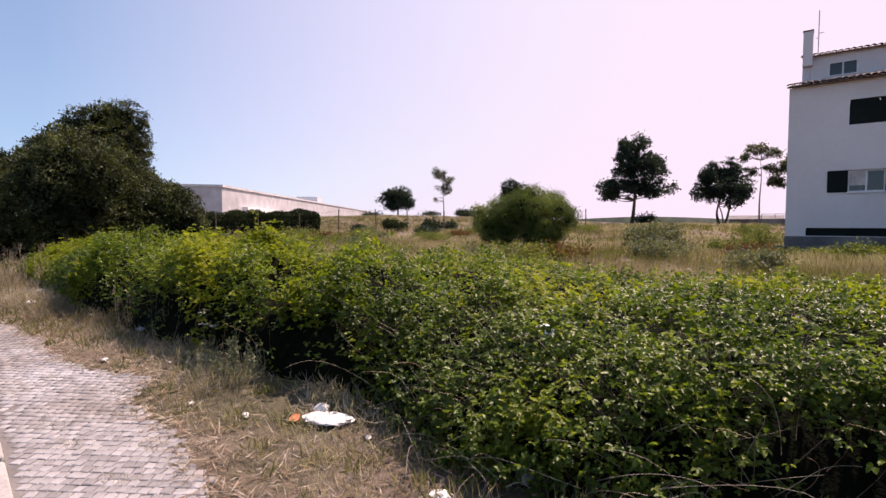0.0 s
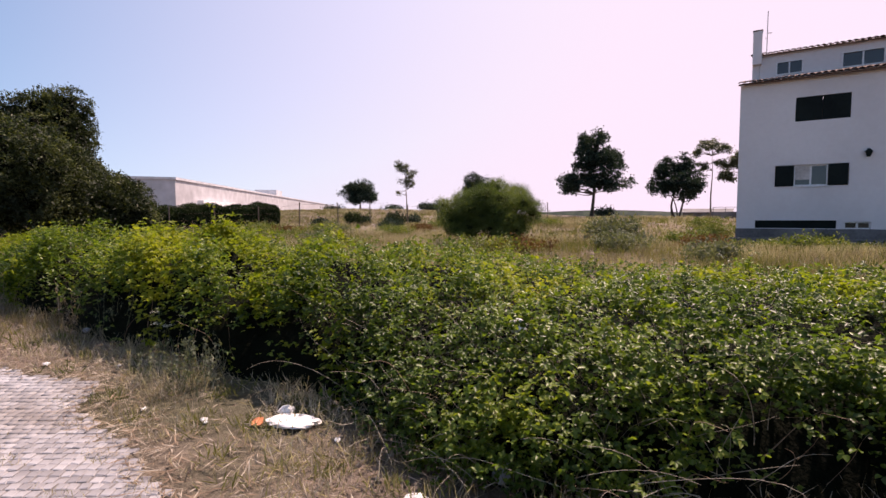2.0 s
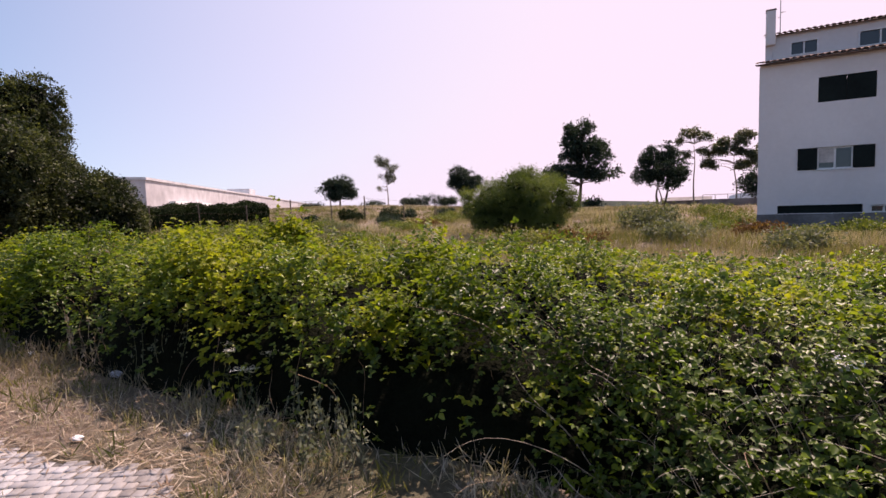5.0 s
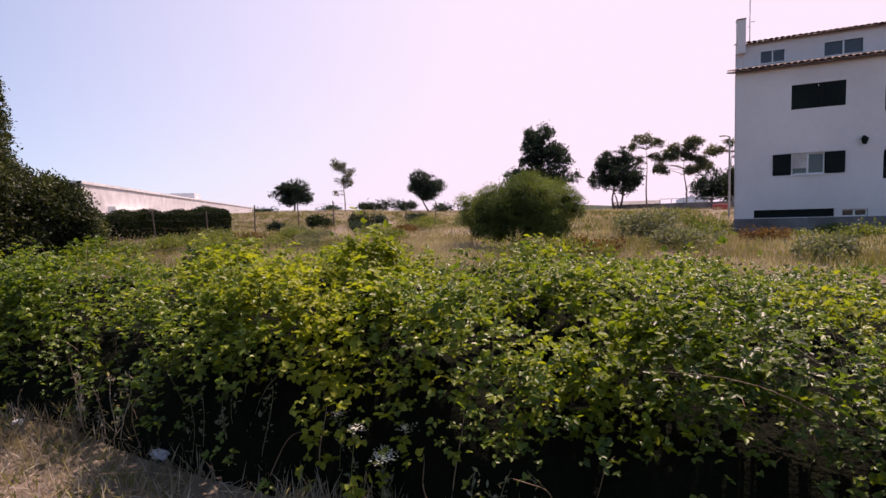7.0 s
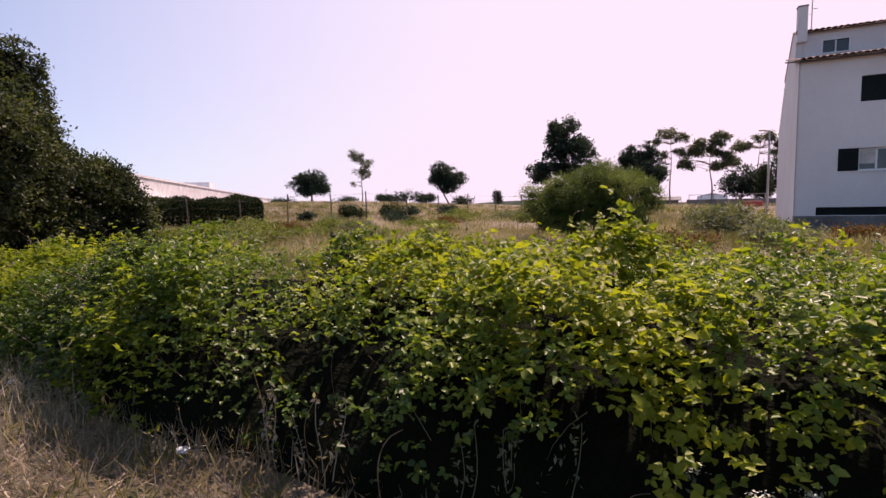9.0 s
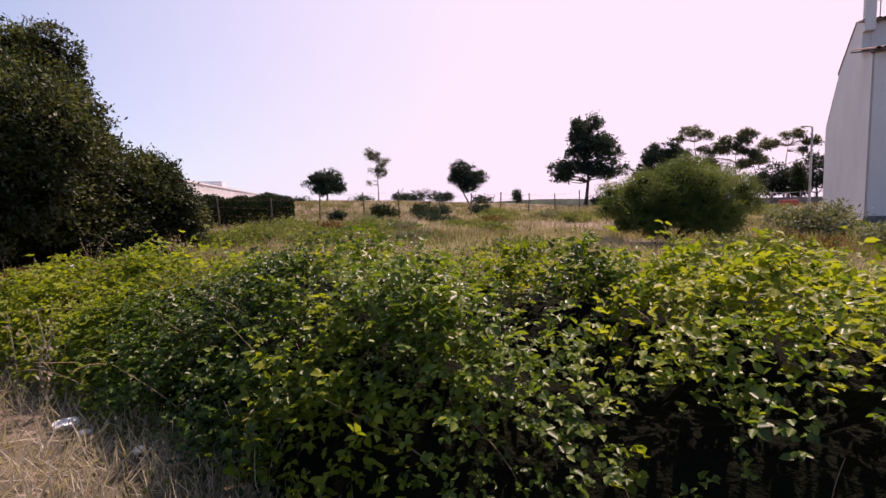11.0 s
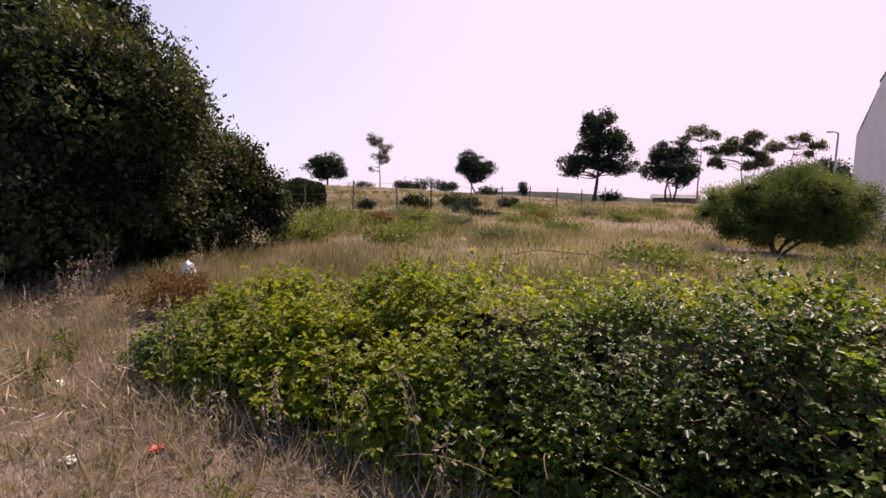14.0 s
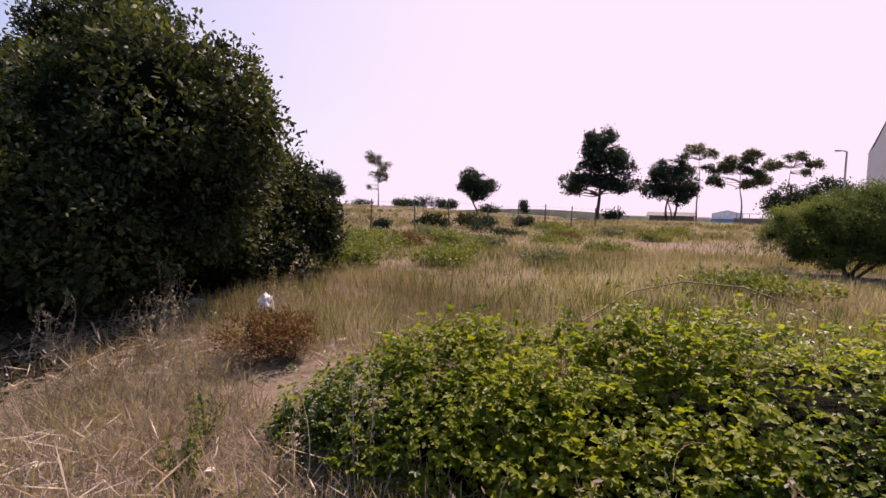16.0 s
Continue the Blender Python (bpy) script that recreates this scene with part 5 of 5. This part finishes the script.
stalks("white_flower_weed", -4.85, 2.22, 0.46, 6, M_WEED, M_SAGE, "wild weed with flat white flower heads", 0.028, 0.16)
stalks("grey_weed", -5.95, 2.35, 0.62, 9, M_SAGE, M_SAGE, "pale grey-green weed on the verge", 0, 0.12)
stalks("grey_weed", -3.68, 1.98, 0.50, 16, M_SAGE, M_SAGE, "bushy grey-green weed on the verge", 0, 0.14)
stalks("grey_weed", -4.2, 2.12, 0.40, 12, M_SAGE, M_SAGE, "bushy grey-green weed on the verge", 0, 0.14)
for x, y, h in ((-11.95, 2.35, 0.55), (-11.6, 2.45, 0.6), (-11.2, 2.5, 0.62), (-10.9, 2.35, 0.55), (-12.4, 2.3, 0.5), (-6.9, 2.35, 0.5), (-7.3, 2.3, 0.5), (-9.0, 2.3, 0.5), (-13.2, 2.6, 0.8), (-13.45, 2.42, 0.62)):
    stalks("seed_stalk", x, y, h, 3, M_DEADCANE, M_STRAW, "tall pale dry seed stalks")
for x, y, h in ((-14.05, 2.25, 0.34), (-11.6, 1.72, 0.36), (-14.3, 2.6, 0.4)):
    stalks("green_weed", x, y, h, 7, M_WEED, M_WEED, "upright narrow green weed", 0, 0.03)
for x, y, h in ((-16.6, 4.0, 0.7), (-16.1, 3.6, 0.6), (-17.2, 4.6, 0.8), (-16.9, 3.2, 0.6), (-15.7, 4.8, 0.6), (-16.4, 5.6, 0.7)):
    stalks("dry_stalk", x, y, h, 8, M_DEADCANE, M_STRAW, "bleached dry stalks beside the broad tree", 0, 0.10)
# one long arching cane over the thicket's end
path = np.array([[[-12.4, 5.3, 0.9], [-12.0, 5.9, 1.14], [-11.5, 6.4, 1.22], [-10.9, 6.6, 1.18], [-10.3, 6.5, 1.0], [-9.9, 6.3, 0.75]]])
V, F = tube_arrays(path, np.array([[0.009, 0.009, 0.008, 0.008, 0.007, 0.005]]), 5)
mesh_object("arching_cane", V, F, M_CANE, thicket, "long arching bare cane above the leaves")

# twigs and chaff lying flat along the pavement's ragged edge
n = 5200
x = rng.uniform(-11.5, 1.5, n)
y = paved_to(x) + rng.exponential(0.35, n) - 0.12
keep = (y < bramble_front(x) + 0.1) & (y > kerb_y(x) + 0.22)
x, y = x[keep], y[keep]
n = len(x)
p = np.stack([x, y, ground_z(x, y) + rng.uniform(0.0, 0.03, n)], 1)
d = rng.normal(0, 1, (n, 3)) * np.array([1, 1, 0.10])
L = rng.uniform(0.05, 0.22, n)
V, F = small_leaves(p, d, rng.normal(0, 0.3, (n, 3)) + np.array([0, 0, 1.0]), L, rng.uniform(0.004, 0.010, n))
half = len(F) // 2
tagged(mesh_object("dry_twigs", V[:half * 4], F[:half], M_CANE), "brown dry twigs scattered over the verge", "twigs", kind="stuff")
tagged(mesh_object("dry_twigs", V[half * 4:], F[half:] - half * 4, M_DEADCANE), "bleached dry twigs scattered over the verge", "twigs", kind="stuff")

# dark leaves added over the ground to stand in for the broad tree's shade
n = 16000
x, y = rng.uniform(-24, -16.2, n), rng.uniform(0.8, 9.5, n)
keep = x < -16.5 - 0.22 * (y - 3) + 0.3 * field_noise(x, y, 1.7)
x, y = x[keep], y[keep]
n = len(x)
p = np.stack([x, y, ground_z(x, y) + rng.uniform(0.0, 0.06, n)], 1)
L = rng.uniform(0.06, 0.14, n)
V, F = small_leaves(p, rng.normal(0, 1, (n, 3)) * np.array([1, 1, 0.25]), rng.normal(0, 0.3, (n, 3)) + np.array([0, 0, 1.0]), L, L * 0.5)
tagged(mesh_object("shade_litter", V, F, M_CORE), "dark loose leaves standing in for shade under the broad tree", "leaf litter", kind="stuff")
n = 2600
x, y = rng.uniform(-18.5, -12.6, n), rng.uniform(1.3, 5.6, n)
keep = (bramble_height(x, y) < 0.1) & (field_noise(x, y, 1.4, 2.0) > -0.1)
x, y = x[keep], y[keep]
n = len(x)
p = np.stack([x, y, ground_z(x, y) + rng.uniform(0.02, 0.16, n)], 1)
d = rng.normal(0, 1, (n, 3)) * np.array([1, 1, 0.35])
L = rng.uniform(0.10, 0.40, n)
V, F = small_leaves(p, d, rng.normal(0, 0.3, (n, 3)) + np.array([0, 0, 1.0]), L, rng.uniform(0.005, 0.012, n))
third = len(F) // 3
tagged(mesh_object("dry_twigs", V[:third * 4], F[:third], M_CANE), "brown broken twigs beside the broad tree", "twigs", kind="stuff")
tagged(mesh_object("dry_twigs", V[third * 4:], F[third:] - third * 4, M_DEADCANE), "bleached broken stalks beside the broad tree", "twigs", kind="stuff")

# ---- setts, the pieces of the pavement ----
spots = []
LAY = radians(36)                     # the courses run diagonally to the kerb
ca, sa = math.cos(LAY), math.sin(LAY)
for r in range(-20, 140):
    v = r * 0.072
    for q in range(-175, 45):
        uu = (q + 0.5 * (r % 2)) * 0.0665 + 0.05 * math.sin(r * 1.7)
        x, y = uu * ca - v * sa, uu * sa + v * ca
        if not -11.1 < x < 2.6 or not -1.2 < y < 2 or y < float(kerb_y(x)) + 0.258:
            continue
        if y < float(paved_to(np.array(x))) - 0.02 + rng.normal(0, 0.025) and (float(field_noise(x, y, 3.1, 11.0)) + rng.normal(0, 0.2) < 1.15):
            spots.append((x + rng.normal(0, 0.003), y + rng.normal(0, 0.003)))
near = [s for s in spots if -3.7 < s[0] < -2.0]
random.seed(3)
random.shuffle(near)
single = near[:300]
rest = near[300:] + [s for s in spots if not -3.7 < s[0] < -2.0]


def sett_corners(w, d, c):
    lo = [(-w, -d, -0.03), (w, -d, -0.03), (w, d, -0.03), (-w, d, -0.03)]
    return np.array(lo + [(-w, -d, -c), (w, -d, -c), (w, d, -c), (-w, d, -c)] + [(-w + c, -d + c, 0), (w - c, -d + c, 0), (w - c, d - c, 0), (-w + c, d - c, 0)])


SF = np.array([[0, 1, 5, 4], [1, 2, 6, 5], [2, 3, 7, 6], [3, 0, 4, 7], [4, 5, 9, 8], [5, 6, 10, 9], [6, 7, 11, 10], [7, 4, 8, 11], [8, 9, 10, 11]])
kinds = []
for w, d in ((0.0305, 0.033), (0.0295, 0.0325), (0.031, 0.0328), (0.0297, 0.0335)):
    v = sett_corners(w, d, 0.005) + rng.normal(0, 0.0022, (12, 3)) * np.array([1, 1, 0.6])
    me = bpy.data.meshes.new("sett")
    me.from_pydata(v.tolist(), [], SF.tolist())
    me.materials.append(M_SETT)
    kinds.append(me)
for q, (x, y) in enumerate(single):
    o = new("sett", kinds[q % 4])
    o.parent = pavement
    o.location = (x, y, float(ground_z(x, y)) + 0.004 + rng.normal(0, 0.0012))
    o.rotation_euler = (rng.normal(0, 0.012), rng.normal(0, 0.012), LAY + rng.normal(0, 0.05))
V, F = [], []
for q, (x, y) in enumerate(rest):
    v = sett_corners(0.0302 + rng.normal(0, 0.0008), 0.0330, 0.005) + rng.normal(0, 0.0022, (12, 3)) * np.array([1, 1, 0.6])
    v = v @ np.array([[ca, sa, 0], [-sa, ca, 0], [0, 0, 1]])
    V.append(v + np.array([x, y, float(ground_z(x, y)) + 0.004 + rng.normal(0, 0.0012)]))
    F.append(SF + 12 * q)
tagged(mesh_object("outer_setts", np.concatenate(V), np.concatenate(F), M_SETT, pavement), kind="stuff")
print("setts", len(spots))
